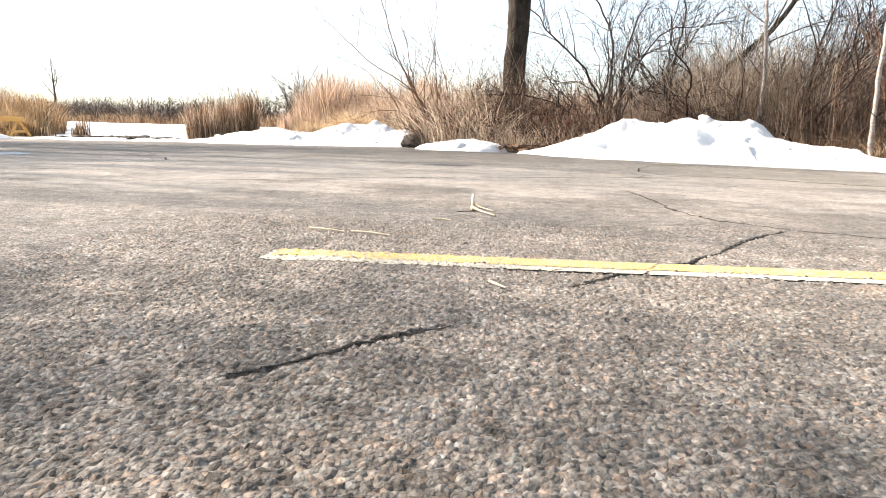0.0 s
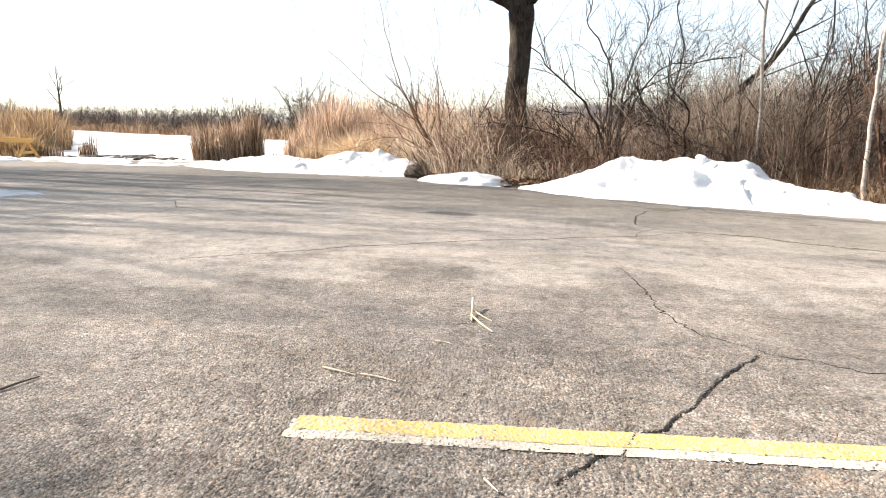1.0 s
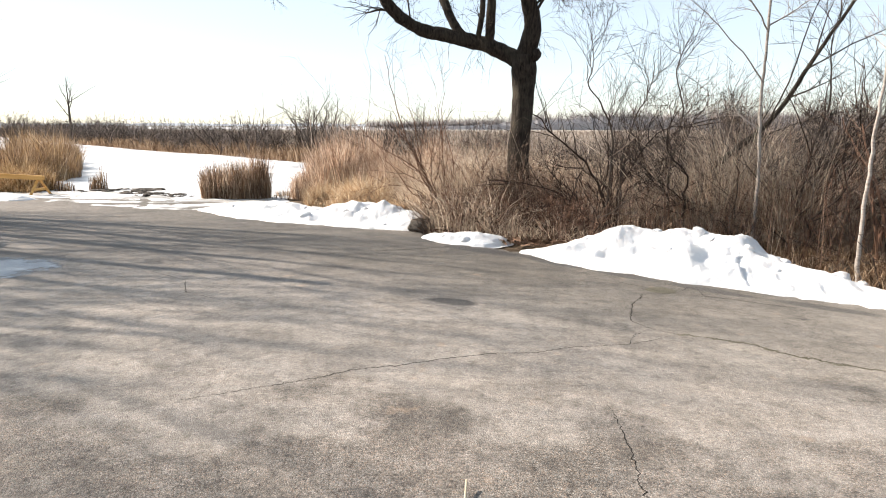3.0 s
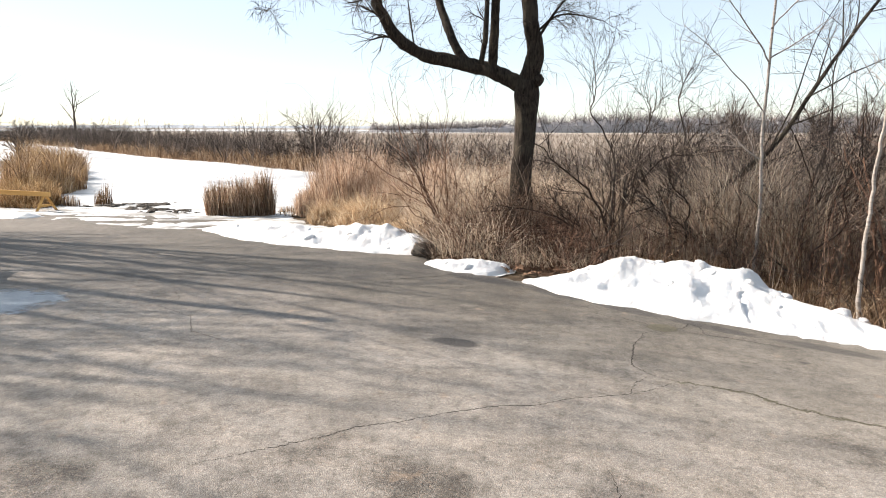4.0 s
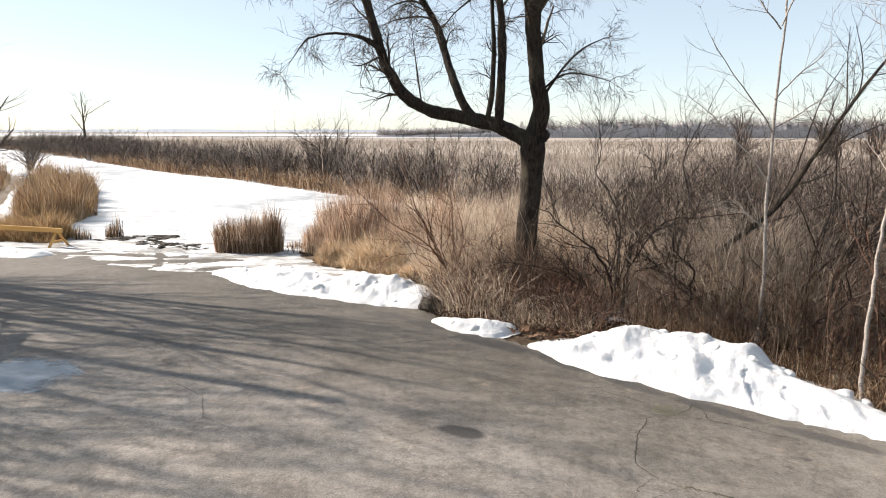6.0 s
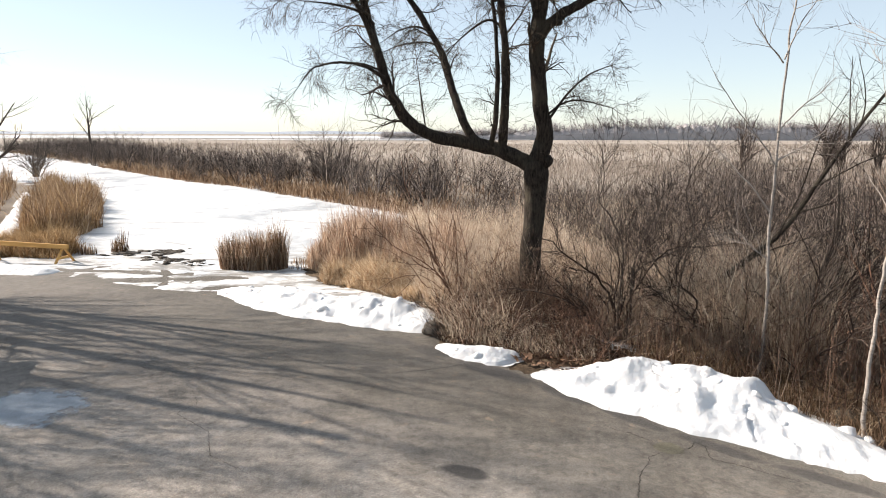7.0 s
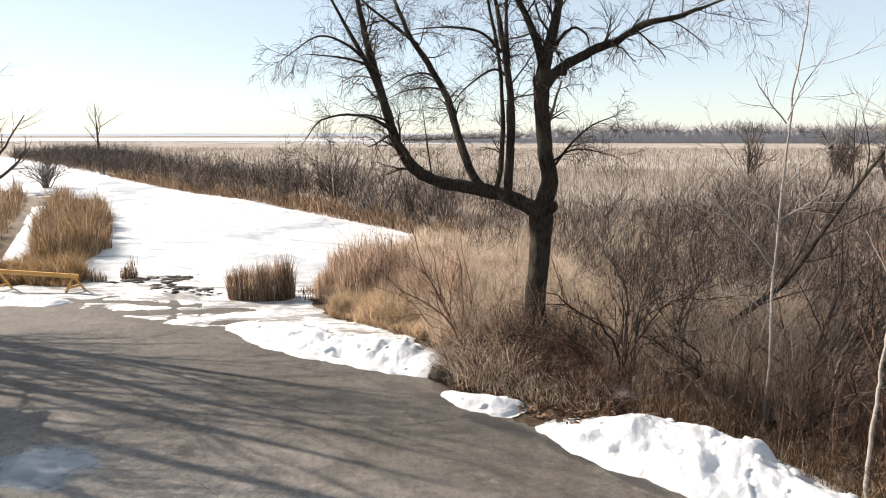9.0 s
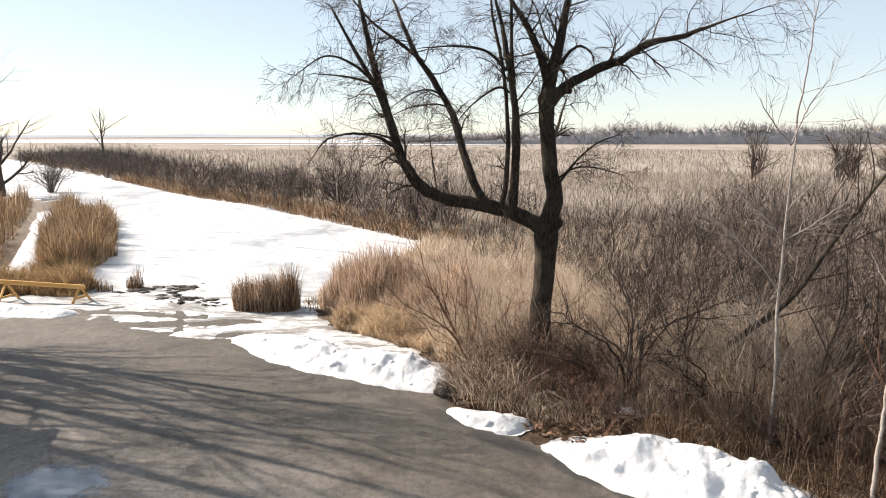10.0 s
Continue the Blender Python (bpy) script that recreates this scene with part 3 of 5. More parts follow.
sheet("asphalt_surface", steps((NEAR[0], -0.6, 0.008), (-0.6, 0.62, 0.0042), (0.62, NEAR[2], 0.0075)), NEAR[1] + (NEAR[3] - NEAR[1]) * (0.55 * np.linspace(0, 1, 330) + 0.45 * np.linspace(0, 1, 330) ** 2), lambda x, y: ground_z(x, y) + relief(x, y),
      lambda x, y: np.ones(x.shape, bool), M_ASPHALT, pavement)


# ---- marks on the lot ----
def strip(name, line, half, lift, mat, parent=None, label="", jag=0.0, res=0.03, thick=0.002):
    """A thin raised band along a plan line; half: half its width, or a function of the share of its length."""
    pts = [np.array(p, dtype=float) for p in line]
    out = []
    for a, b in zip(pts[:-1], pts[1:]):
        k = max(1, int(np.linalg.norm(b - a) / res))
        out += [a + (b - a) * j / k for j in range(k)]
    out.append(pts[-1])
    P = np.array(out)
    if jag:
        P = P + rng.normal(0, jag, P.shape)
    T = np.gradient(P, axis=0)
    T /= np.linalg.norm(T, axis=1, keepdims=True)
    N = np.stack([-T[:, 1], T[:, 0]], 1)
    s = np.linspace(0, 1, len(P))
    w = np.array([half(q) if callable(half) else half for q in s])
    wl, wr = w * (1 + rng.normal(0, 0.35 if jag else 0.03, len(w))), w * (1 + rng.normal(0, 0.35 if jag else 0.03, len(w)))
    L, R_ = P + N * wl[:, None], P - N * wr[:, None]
    def at(Q, d):
        return np.column_stack([Q, ground_z(Q[:, 0], Q[:, 1]) + d])
    V = np.concatenate([at(L, lift), at(R_, lift), at(L, lift - thick), at(R_, lift - thick)])
    n = len(P)
    i = np.arange(n - 1)
    q = np.concatenate([np.stack([i, i + 1, n + i + 1, n + i][::-1], 1), np.stack([i, i + 1, 2 * n + i + 1, 2 * n + i], 1),
                        np.stack([n + i, n + i + 1, 3 * n + i + 1, 3 * n + i][::-1], 1)])
    return add_part(name, raw_mesh(name, V, q, mat), parent, label)


def stripe(name, x0, x1, side0, side1, lift, mat, label, wear):
    """A painted stripe that lies on the stones and breaks at the crack; its sides: y at x = 0, falling by 0.056 a metre."""
    def keep(x, y):
        c = y + 0.056 * x + 0.004 * LAT.fbm(x, y, 30.0, 3)
        crack = np.abs((x - 0.525) - 0.55 * (y - 1.53)) < 0.007 + 0.006 * LAT.at(x, y, 40.0)
        return (c > side0) & (c < side1) & (x > x0 + 0.01 * LAT.fbm(x, y, 25.0, 2)) & ~crack & (LAT.fbm(x, y, 38.0, 3) < wear)
    ob = sheet(name, np.arange(x0 - 0.02, x1, 0.006), np.arange(1.22, 1.74, 0.006), lambda x, y: ground_z(x, y) + np.maximum(relief(x, y), -0.0015) + lift, keep, mat)
    return tagged(ob, label, "road marking", kind="structure")


stripe("white_line", -0.45, 3.6, 1.488, 1.6, 0.0012, M_WHITE, "faded white parking stripe under the yellow one", 0.85)
stripe("yellow_line", -0.435, 3.6, 1.538, 1.628, 0.0024, M_YELLOW, "worn yellow painted parking stripe on the asphalt", 1.0)

CRACKS = [
    ([(1.35, 2.38), (1.29, 2.52), (1.18, 2.63), (1.15, 2.81), (1.13, 3.12), (1.19, 3.45), (1.22, 3.81), (1.24, 4.24)], 0.005),
    ([(1.35, 2.38), (1.52, 2.3), (1.62, 2.2), (1.76, 2.18), (2.1, 2.05)], 0.003),
    ([(-1.9, 4.1), (-1.4, 4.4), (-0.97, 4.67), (-0.76, 4.85), (-0.38, 4.99), (0.01, 5.19), (0.44, 5.37), (0.87, 5.44), (1.17, 5.6), (1.82, 5.77), (1.93, 6.05), (2.2, 6.34)], 0.006),
    ([(2.2, 6.34), (2.06, 6.63), (2.21, 7.1), (2.28, 7.3), (2.34, 7.46), (2.49, 7.68), (2.56, 7.88), (2.77, 7.99)], 0.008),
    ([(2.2, 6.34), (2.4, 6.15), (2.67, 6.08), (3.05, 5.87), (3.21, 5.63), (3.52, 5.4), (3.92, 5.16), (4.6, 4.85)], 0.004),
    ([(1.82, 5.77), (2.02, 5.87), (2.32, 6.08)], 0.004),
    ([(3.33, 8.35), (3.21, 8.15), (3.09, 8.12)], 0.008),
    ([(3.33, 8.35), (3.44, 8.25), (3.38, 7.91), (3.44, 7.84)], 0.008),
    ([(3.23, 7.92), (3.44, 7.84), (3.66, 7.74), (3.89, 7.59), (4.3, 7.35)], 0.006),
    ([(2.15, 8.81), (2.29, 8.67), (2.48, 8.57), (2.64, 8.41), (2.76, 8.3)], 0.007),
    ([(-4.6, 9.9), (-4.2, 9.2), (-4.35, 8.8), (-3.6, 8.2), (-3.3, 7.5), (-2.4, 6.9)], 0.0045),
    ([(-1.2, 10.7), (-0.4, 11.0), (0.1, 11.3)], 0.008),
]
for line, half in NEAR_CRACKS:
    strip("crack", line, lambda q, h=half: 0.6 * h * (0.25 + 1.0 * (1 - abs(2 * q - 1) ** 3)) * rng.uniform(0.6, 1.2), -0.001, M_CRACK, pavement, "", jag=0.004, res=0.012, thick=0.001)
for line, half in CRACKS:
    c = strip("crack", line, lambda q, h=half: 0.45 * h * (0.35 + 1.0 * (1 - abs(2 * q - 1) ** 3)) * rng.uniform(0.6, 1.25), 0.002, M_CRACK, pavement, "", jag=0.008, res=0.025, thick=0.001)


def patch(name, cx, cy, rx, ry, turn, lift, mat, label, category, rough=0.25, kind="structure"):
    """A flat, ragged-edged stain or film on the lot."""
    n = 72
    a = np.linspace(0, 2 * math.pi, n, endpoint=False)
    r = 1 + rough * LAT.fbm(3 * np.cos(a) + cx, 3 * np.sin(a) + cy, 0.8, 4)
    x0, y0 = rx * r * np.cos(a), ry * r * np.sin(a)
    ct, st = math.cos(radians(turn)), math.sin(radians(turn))
    xs, ys = cx + x0 * ct - y0 * st, cy + x0 * st + y0 * ct
    V = [np.column_stack([cx + (xs - cx) * s, cy + (ys - cy) * s, ground_z(cx + (xs - cx) * s, cy + (ys - cy) * s) + d])
         for s, d in ((1.0, 0.0), (0.97, lift), (0.5, lift))]
    V.append(np.array([[cx, cy, float(ground_z(cx, cy)) + lift]]))
    i = np.arange(n)
    j = (i + 1) % n
    quads = np.concatenate([np.stack([i, j, n + j, n + i], 1), np.stack([n + i, n + j, 2 * n + j, 2 * n + i], 1)])
    tris = np.stack([2 * n + i, 2 * n + j, np.full(n, 3 * n)], 1)
    return tagged(new(name, raw_mesh(name, np.concatenate(V), [quads, tris], mat)), label, category, kind=kind)


patch("ice_patch", -6.7, 8.85, 1.75, 1.45, -30, 0.006, M_ICE, "thin bluish ice film over the asphalt", "ice", 0.35)


strip("crack_moss", [(2.4, 6.15), (2.67, 6.08), (3.05, 5.87), (3.21, 5.63), (3.52, 5.4), (3.92, 5.16), (4.6, 4.85), (5.4, 4.3)], lambda q: 0.035 * (0.4 + q) * rng.uniform(0.3, 1.2), 0.0012, M_MOSS, pavement, "olive moss and grit along the crack", jag=0.02, res=0.03, thick=0.001)
patch("moss_patch", 2.9, 8.14, 0.2, 0.17, -20, 0.004, M_MOSS, "flat oval patch of olive-grey moss on the asphalt", "moss", 0.12)


# ---- snow ----
RUTS = [(-12.8, 18.9, -10.2, 22.9), (-11.9, 18.6, -9.4, 22.6), (-8.8, 17.6, -11.6, 23.8), (-7.9, 17.5, -10.6, 23.6), (-13.6, 19.6, -8.8, 19.0)]
BARE = [(-8.4, 18.35, 1.5, 0.5), (-6.6, 17.3, 0.8, 0.25), (-11.6, 19.4, 1.7, 0.26), (-13.2, 18.9, 1.0, 0.22), (-10.2, 18.0, 1.0, 0.16)]


def snow_h(x, y):
    d = inside_by(SNOW, x, y) + 0.22 * LAT.fbm(x, y, 1.6, 5) * smooth01(90 - y, 0, 60)
    t = 0.075 * smooth01(d, 0, 0.35) - 0.05 + 0.02 * LAT.fbm(x, y, 2.2, 3)
    for ax, ay, cx, cy in RUTS:
        ex, ey = cx - ax, cy - ay
        u = np.clip(((x - ax) * ex + (y - ay) * ey) / (ex * ex + ey * ey), 0, 1)
        near = np.hypot(x - ax - u * ex, y - ay - u * ey) + 0.06 * LAT.fbm(x, y, 2.0, 3)
        t = t - 0.055 * np.exp(-(near / 0.15) ** 2) * (0.55 + 0.6 * LAT.fbm(x, y, 0.9, 2))
    for bx, by, rx, ry in BARE:
        q = np.hypot((x - bx) / rx, (y - by) / ry) + 0.6 * LAT.fbm(x, y, 1.3, 5)
        t = t - 0.075 * smooth01(1.15 - q, 0, 0.5)
    far_up = 0.02 * smooth01(y, 30, 60)
    return ground_z(x, y) + t + far_up


channel = sheet("frozen_channel", steps((-190, -24, 2), (-24, 0, 0.13)), steps((13, 25, 0.13), (25, 60, 0.8), (60, 206, 2.5)), snow_h,
                lambda x, y: inside_by(SNOW, x, y) > -0.8, M_CHANNEL)
tagged(channel, "snow-covered frozen channel with a trodden boat ramp", "frozen water", kind="structure")


def bank(name, ridge, wide_back, label, lumps=0.10, seed=0.0, step=0.034, clods=0):
    """A ploughed heap of snow along a ridge line of (x, y, height over ground, width of the front slope)."""
    ridge = np.array(ridge, dtype=float)
    pad = max(ridge[:, 3].max(), wide_back) + 0.5
    xs = np.arange(ridge[:, 0].min() - pad, ridge[:, 0].max() + pad, step)
    ys = np.arange(ridge[:, 1].min() - pad, ridge[:, 1].max() + pad, step)

    def prof(x, y):
        best, h = np.full(x.shape, 1e9), np.zeros(x.shape)
        for (ax, ay, ah, aw), (bx, by, bh, bw) in zip(ridge[:-1], ridge[1:]):
            ex, ey = bx - ax, by - ay
            t = np.clip(((x - ax) * ex + (y - ay) * ey) / (ex * ex + ey * ey), 0, 1)
            dx, dy = x - ax - t * ex, y - ay - t * ey
            front = (ex * dy - ey * dx) < 0
            d = np.hypot(dx, dy) / np.where(front, aw + (bw - aw) * t, np.minimum(wide_back, aw + (bw - aw) * t))
            hit = d < best
            best, h = np.where(hit, d, best), np.where(hit, ah + (bh - ah) * t, h)
        return best, h

    def height(x, y):
        d, h = prof(x, y)
        d = d + 0.06 * LAT.fbm(x + seed, y, 1.9, 3) + 0.03 * LAT.fbm(x, y + seed, 7.0, 3) * (0.4 + 0.3 / np.maximum(0.3, np.minimum(h, 1) * 3))
        s = np.clip(1 - d, 0, 1)
        body = h * (0.5 * s + 0.5 * smooth01(s, 0, 0.9))
        big = LAT.fbm(x + seed, y + 7, 1.2, 3)
        wx, wy = x + 0.10 * LAT.fbm(x, y + seed, 4.0, 3), y + 0.10 * LAT.fbm(x + seed, y, 4.0, 3)
        clod = 0.02 * stones(wx, wy + seed, 0.62, 0.45) + 0.024 * stones(wx + seed, wy + 3.3, 0.3, 0.4) + 0.004 * stones(wx, wy + 5.1, 0.09, 0.5)
        clod = clod * (0.1 + 0.9 * smooth01(LAT.fbm(x + seed, y + 31, 0.8, 3), -0.3, 0.5))
        lump = lumps * (0.5 * big + 0.55 * (0.4 - np.abs(LAT.fbm(x + seed * 2, y, 1.7, 2))) + 0.2 * LAT.fbm(x, y + seed, 4.0, 4))
        return ground_z(x, y) - 0.03 + 0.05 * smooth01(s, 0, 0.1) + clod * smooth01(s, 0.0, 0.15) * (0.25 + np.minimum(h, 0.5) * 1.3) + body + lump * smooth01(s, 0.05, 0.45) * (0.35 + np.minimum(h, 0.5) * 1.3)

    ob = sheet(name, xs, ys, height, lambda x, y: prof(x, y)[0] < 1.15, M_SNOW)
    tagged(ob, label, "snow bank")
    # loose frozen clods lying on the heap
    dice = np.random.default_rng(int(seed * 10) + 1)
    while clods:
        k = dice.integers(0, len(ridge) - 1)
        x, y = ridge[k, :2] + (ridge[k + 1, :2] - ridge[k, :2]) * dice.random() + dice.normal(0, 0.45, 2)
        x, y = np.array([x]), np.array([y])
        near, top = prof(x, y)
        if near[0] > 0.9 or top[0] < 0.1:
            continue
        clods -= 1
        r = 0.035 + 0.075 * dice.random() ** 2
        seat = Vector((float(x[0]), float(y[0]), float(height(x, y)[0]) - 0.35 * r))
        bm = bmesh.new()
        bmesh.ops.create_icosphere(bm, subdivisions=3, radius=r)
        for vert in bm.verts:
            vert.co *= 1 + 0.4 * noise.fractal(vert.co * 0.9 / r + seat * 9, 0.8, 2.0, 3)
            vert.co.x *= 1.3
            vert.co += seat
        for face in bm.faces:
            face.smooth = True
        part("snow_clod", bm, M_SNOW, ob)
    return ob


bank("snow_bank", [(1.45, 10.72, 0.03, 0.2), (2.0, 10.6, 0.2, 0.6), (2.45, 10.5, 0.36, 0.95), (2.95, 10.25, 0.57, 1.2), (3.4, 10.0, 0.54, 1.2), (3.9, 9.75, 0.53, 1.25),
                   (4.2, 9.55, 0.46, 1.25), (4.55, 9.3, 0.52, 1.2), (4.85, 8.85, 0.3, 1.0), (5.15, 8.4, 0.2, 0.75), (5.55, 7.95, 0.1, 0.55), (6.2, 7.25, 0.05, 0.45)],
     0.8, "large ploughed heap of white snow at the lot's edge", 0.2, 3.0, clods=18)
bank("snow_bank", [(-0.35, 12.2, 0.04, 0.2), (0.1, 11.85, 0.12, 0.38), (0.6, 11.68, 0.17, 0.42), (0.95, 11.75, 0.08, 0.25)], 0.35, "small low patch of ploughed snow before the brush", 0.16, 9.0, 0.025, clods=3)
bank("snow_bank", [(-6.3, 16.8, 0.10, 0.6), (-5.2, 16.3, 0.24, 1.0), (-4.4, 15.9, 0.30, 1.2), (-3.4, 15.2, 0.28, 1.15), (-2.4, 14.7, 0.38, 1.05), (-1.5, 14.3, 0.42, 1.0), (-0.95, 13.9, 0.30, 0.75)],
     1.0, "long lumpy snow bank between the lot and the reeds", 0.18, 17.0, clods=12)
bank("snow_bank", [(-19.5, 24.9, 0.05, 0.35), (-21.0, 27.6, 0.06, 0.4), (-25.2, 34.2, 0.06, 0.45), (-33.9, 47.6, 0.06, 0.6)], 0.4, "narrow strip of snow between two reed beds", 0.1, 37.0, 0.1)
bank("snow_bank", [(-24, 19.2, 0.25, 0.8), (-17, 19.3, 0.28, 0.8), (-15, 19.2, 0.24, 0.7), (-13.4, 19.0, 0.12, 0.5)], 0.7, "snow bank along the lot beside the timber barrier", 0.13, 27.0)


# ---- trees ----
def curve_path(pts, n):
    """A smooth path of n points through control points."""
    p = np.array(pts, dtype=float)
    p = np.concatenate([[2 * p[0] - p[1]], p, [2 * p[-1] - p[-2]]])
    segs = len(p) - 3
    out = []
    for q in np.linspace(0, segs - 1e-6, n):
        i, t = int(q), q - int(q)
        a, b, c, d = p[i], p[i + 1], p[i + 2], p[i + 3]
        out.append(0.5 * (2 * b + (c - a) * t + (2 * a - 5 * b + 4 * c - d) * t * t + (3 * b - a - 3 * c + d) * t ** 3))
    return np.array(out)


def limb_mesh(name, path, radii, mat, parent, sides=14, gnarl=0.12, label=""):
    """One limb: a tube whose rings swell and dent like bark."""
    n = len(path)
    P = path[None]
    R = np.interp(np.linspace(0, 1, n), np.linspace(0, 1, len(radii)), radii)[None]
    v, q = tubes(P, R, sides)
    centre = np.repeat(path, sides, axis=0)
    k = 1 + gnarl * LAT.fbm(v[:, 0] * 3 + v[:, 1] * 2, v[:, 2] * 1.2 + v[:, 1], 1.6, 3)[:, None]
    v = centre + (v - centre) * k
    cap = len(v)
    v = np.concatenate([v, path[-1:]])
    last = cap - sides + np.arange(sides)
    tri = np.stack([last, np.roll(last, -1), np.full(sides, cap)], 1)
    add_part(name, raw_mesh(name, v, [q, tri], mat, True), parent, label)
    return P, R


def shoots(P, R, levels):
    """Grow side shoots level by level; returns tube batches. levels: (count, lo, hi, angle, length, spread, n, sides, wander, lift, radius share, least radius)."""
    out = []
    for count, lo, hi, angle, length, n, sides, wander, lift, share, least in levels:
        s, w, r = spawn(P, R, count, lo, hi, angle)
        ln = length * rng.uniform(0.55, 1.25, len(s))
        rad = np.maximum(r * share, least)
        P = grow(s, w, ln, n, wander, lift)
        R = taper(rad, n, 0.35)
        out.append(tubes(P, R, sides) if sides > 2 else ribbons(P, R))
    return out, P, R


WILLOW = {
    "trunk": [(1.58, 14.2, 1.54), (1.63, 14.2, 2.35), (1.63, 14.15, 3.01), (1.62, 14.1, 3.38)],
    "leader": [(1.62, 14.1, 3.28), (1.78, 14.0, 3.93), (1.65, 13.9, 4.56), (1.55, 13.8, 5.28), (1.49, 13.7, 5.87), (1.59, 13.7, 6.57), (1.69, 13.6, 7.07), (1.83, 13.5, 7.99)],
    "leader_fork": [(1.56, 13.7, 6.34), (1.38, 13.7, 6.86), (1.1, 13.8, 7.5), (0.74, 13.9, 8.08)],
    "right_limb": [(1.5, 13.7, 5.76), (1.72, 13.7, 6.11), (2.05, 13.6, 6.36), (2.54, 13.5, 6.63), (2.97, 13.4, 6.81), (3.47, 13.2, 7.11), (4.06, 13.0, 7.21), (4.55, 12.9, 7.37)],
    "left_limb": [(1.58, 14.2, 3.2), (0.85, 14.25, 3.56), (0.01, 14.2, 3.75), (-0.68, 14.0, 3.87), (-1.13, 13.7, 4.15), (-1.49, 13.4, 4.7), (-1.7, 13.2, 5.4), (-1.91, 13.1, 6.2), (-2.11, 13.0, 6.96), (-2.25, 12.9, 7.7)],
    "left_limb_fork": [(-1.72, 12.9, 5.57), (-2.03, 12.9, 6.29), (-2.43, 12.9, 7.0), (-2.81, 12.9, 7.7)],
    "left_drooper": [(-1.58, 12.9, 5.04), (-2.0, 12.8, 5.26), (-2.5, 12.7, 5.31), (-2.94, 12.6, 5.18), (-3.29, 12.5, 4.73)],
    "left_arch": [(-1.9, 12.8, 6.23), (-2.4, 12.7, 6.66), (-2.94, 12.6, 6.81), (-3.54, 12.5, 6.43)],
    "inner_limb": [(0.36, 14.22, 3.66), (0.0, 14.25, 4.2), (-0.29, 14.6, 5.02), (-0.53, 14.9, 5.80), (-0.87, 15.0, 6.45), (-1.32, 15.0, 7.09), (-1.68, 15.0, 7.84)],
    "inner_fork": [(-1.2, 15.0, 6.96), (-1.76, 14.9, 7.39), (-2.33, 14.8, 7.81), (-2.77, 14.8, 8.3)],
    "inner_arch": [(-0.6, 14.9, 6.06), (-1.0, 14.8, 6.31), (-1.43, 14.7, 6.24), (-1.81, 14.6, 5.99)],
    "mid_leader": [(0.86, 14.24, 3.54), (0.9, 14.05, 4.28), (0.9, 13.8, 5.17), (0.83, 13.7, 5.99), (0.69, 13.6, 6.79), (0.54, 13.6, 7.58)],
    "mid_arch": [(0.66, 13.6, 6.62), (0.24, 13.5, 6.99), (-0.36, 13.4, 7.09), (-1.05, 13.3, 7.05)],
    "mid_fork": [(0.81, 13.7, 6.34), (0.76, 13.7, 7.03), (0.74, 13.8, 8.06)],
    "mid_twin": [(0.62, 14.2, 3.6), (0.68, 13.9, 4.2), (0.73, 13.9, 5.0), (0.72, 13.9, 5.66), (0.6, 13.9, 6.72), (0.4, 13.9, 7.55), (0.33, 13.9, 8.1)],
    "mid_droop": [(0.86, 13.8, 6.1), (0.49, 13.8, 6.29), (-0.05, 13.8, 5.94), (-0.36, 13.8, 5.6)],
    "leader_arch": [(1.6, 13.7, 6.5), (1.81, 13.6, 6.82), (2.12, 13.6, 7.1), (2.4, 13.6, 6.95), (2.5, 13.6, 6.55)],
    "left_shoot": [(-0.8, 14.0, 3.85), (-0.86, 14.1, 4.2), (-0.95, 14.1, 4.86), (-1.05, 14.1, 5.65)],
    "low_spray": [(1.76, 13.9, 4.3), (2.1, 13.6, 4.58), (2.5, 13.5, 4.62), (3.05, 13.4, 4.48)],
    "left_lateral": [(-1.8, 13.1, 6.1), (-2.1, 12.9, 6.32), (-2.6, 12.9, 6.45), (-3.2, 12.8, 6.5)],
    "inner_lateral": [(-0.55, 14.9, 5.9), (-0.9, 14.9, 6.0), (-1.48, 14.9, 5.93), (-1.95, 14.9, 5.74)],
    "low_right": [(1.81, 13.9, 4.19), (2.17, 13.6, 4.75), (2.53, 13.4, 5.11), (2.89, 13.2, 5.28)],
}
WILLOW_R = {"leader": (0.20, 0.19, 0.17, 0.165, 0.17, 0.13, 0.095, 0.065), "leader_fork": (0.11, 0.085, 0.065, 0.045), "right_limb": (0.11, 0.12, 0.11, 0.09, 0.08, 0.065, 0.05, 0.028),
            "left_limb": (0.19, 0.165, 0.145, 0.135, 0.125, 0.11, 0.095, 0.075, 0.055, 0.04), "left_limb_fork": (0.06, 0.048, 0.035, 0.022), "left_drooper": (0.04, 0.03, 0.024, 0.016, 0.006),
            "left_arch": (0.034, 0.026, 0.018, 0.007), "inner_limb": (0.11, 0.10, 0.088, 0.078, 0.07, 0.055, 0.04), "inner_fork": (0.045, 0.036, 0.026, 0.018),
            "inner_arch": (0.027, 0.022, 0.016, 0.007), "mid_leader": (0.10, 0.095, 0.088, 0.078, 0.06, 0.042), "mid_arch": (0.036, 0.03, 0.022, 0.01),
            "mid_fork": (0.055, 0.045, 0.028), "mid_twin": (0.06, 0.055, 0.05, 0.045, 0.038, 0.03, 0.022), "mid_droop": (0.03, 0.026, 0.018, 0.007), "leader_arch": (0.04, 0.035, 0.028, 0.018, 0.008),
            "left_shoot": (0.018, 0.017, 0.014, 0.006), "low_spray": (0.03, 0.022, 0.016, 0.007), "left_lateral": (0.035, 0.028, 0.02, 0.008), "inner_lateral": (0.026, 0.02, 0.015, 0.007),
            "low_right": (0.036, 0.028, 0.02, 0.009)}


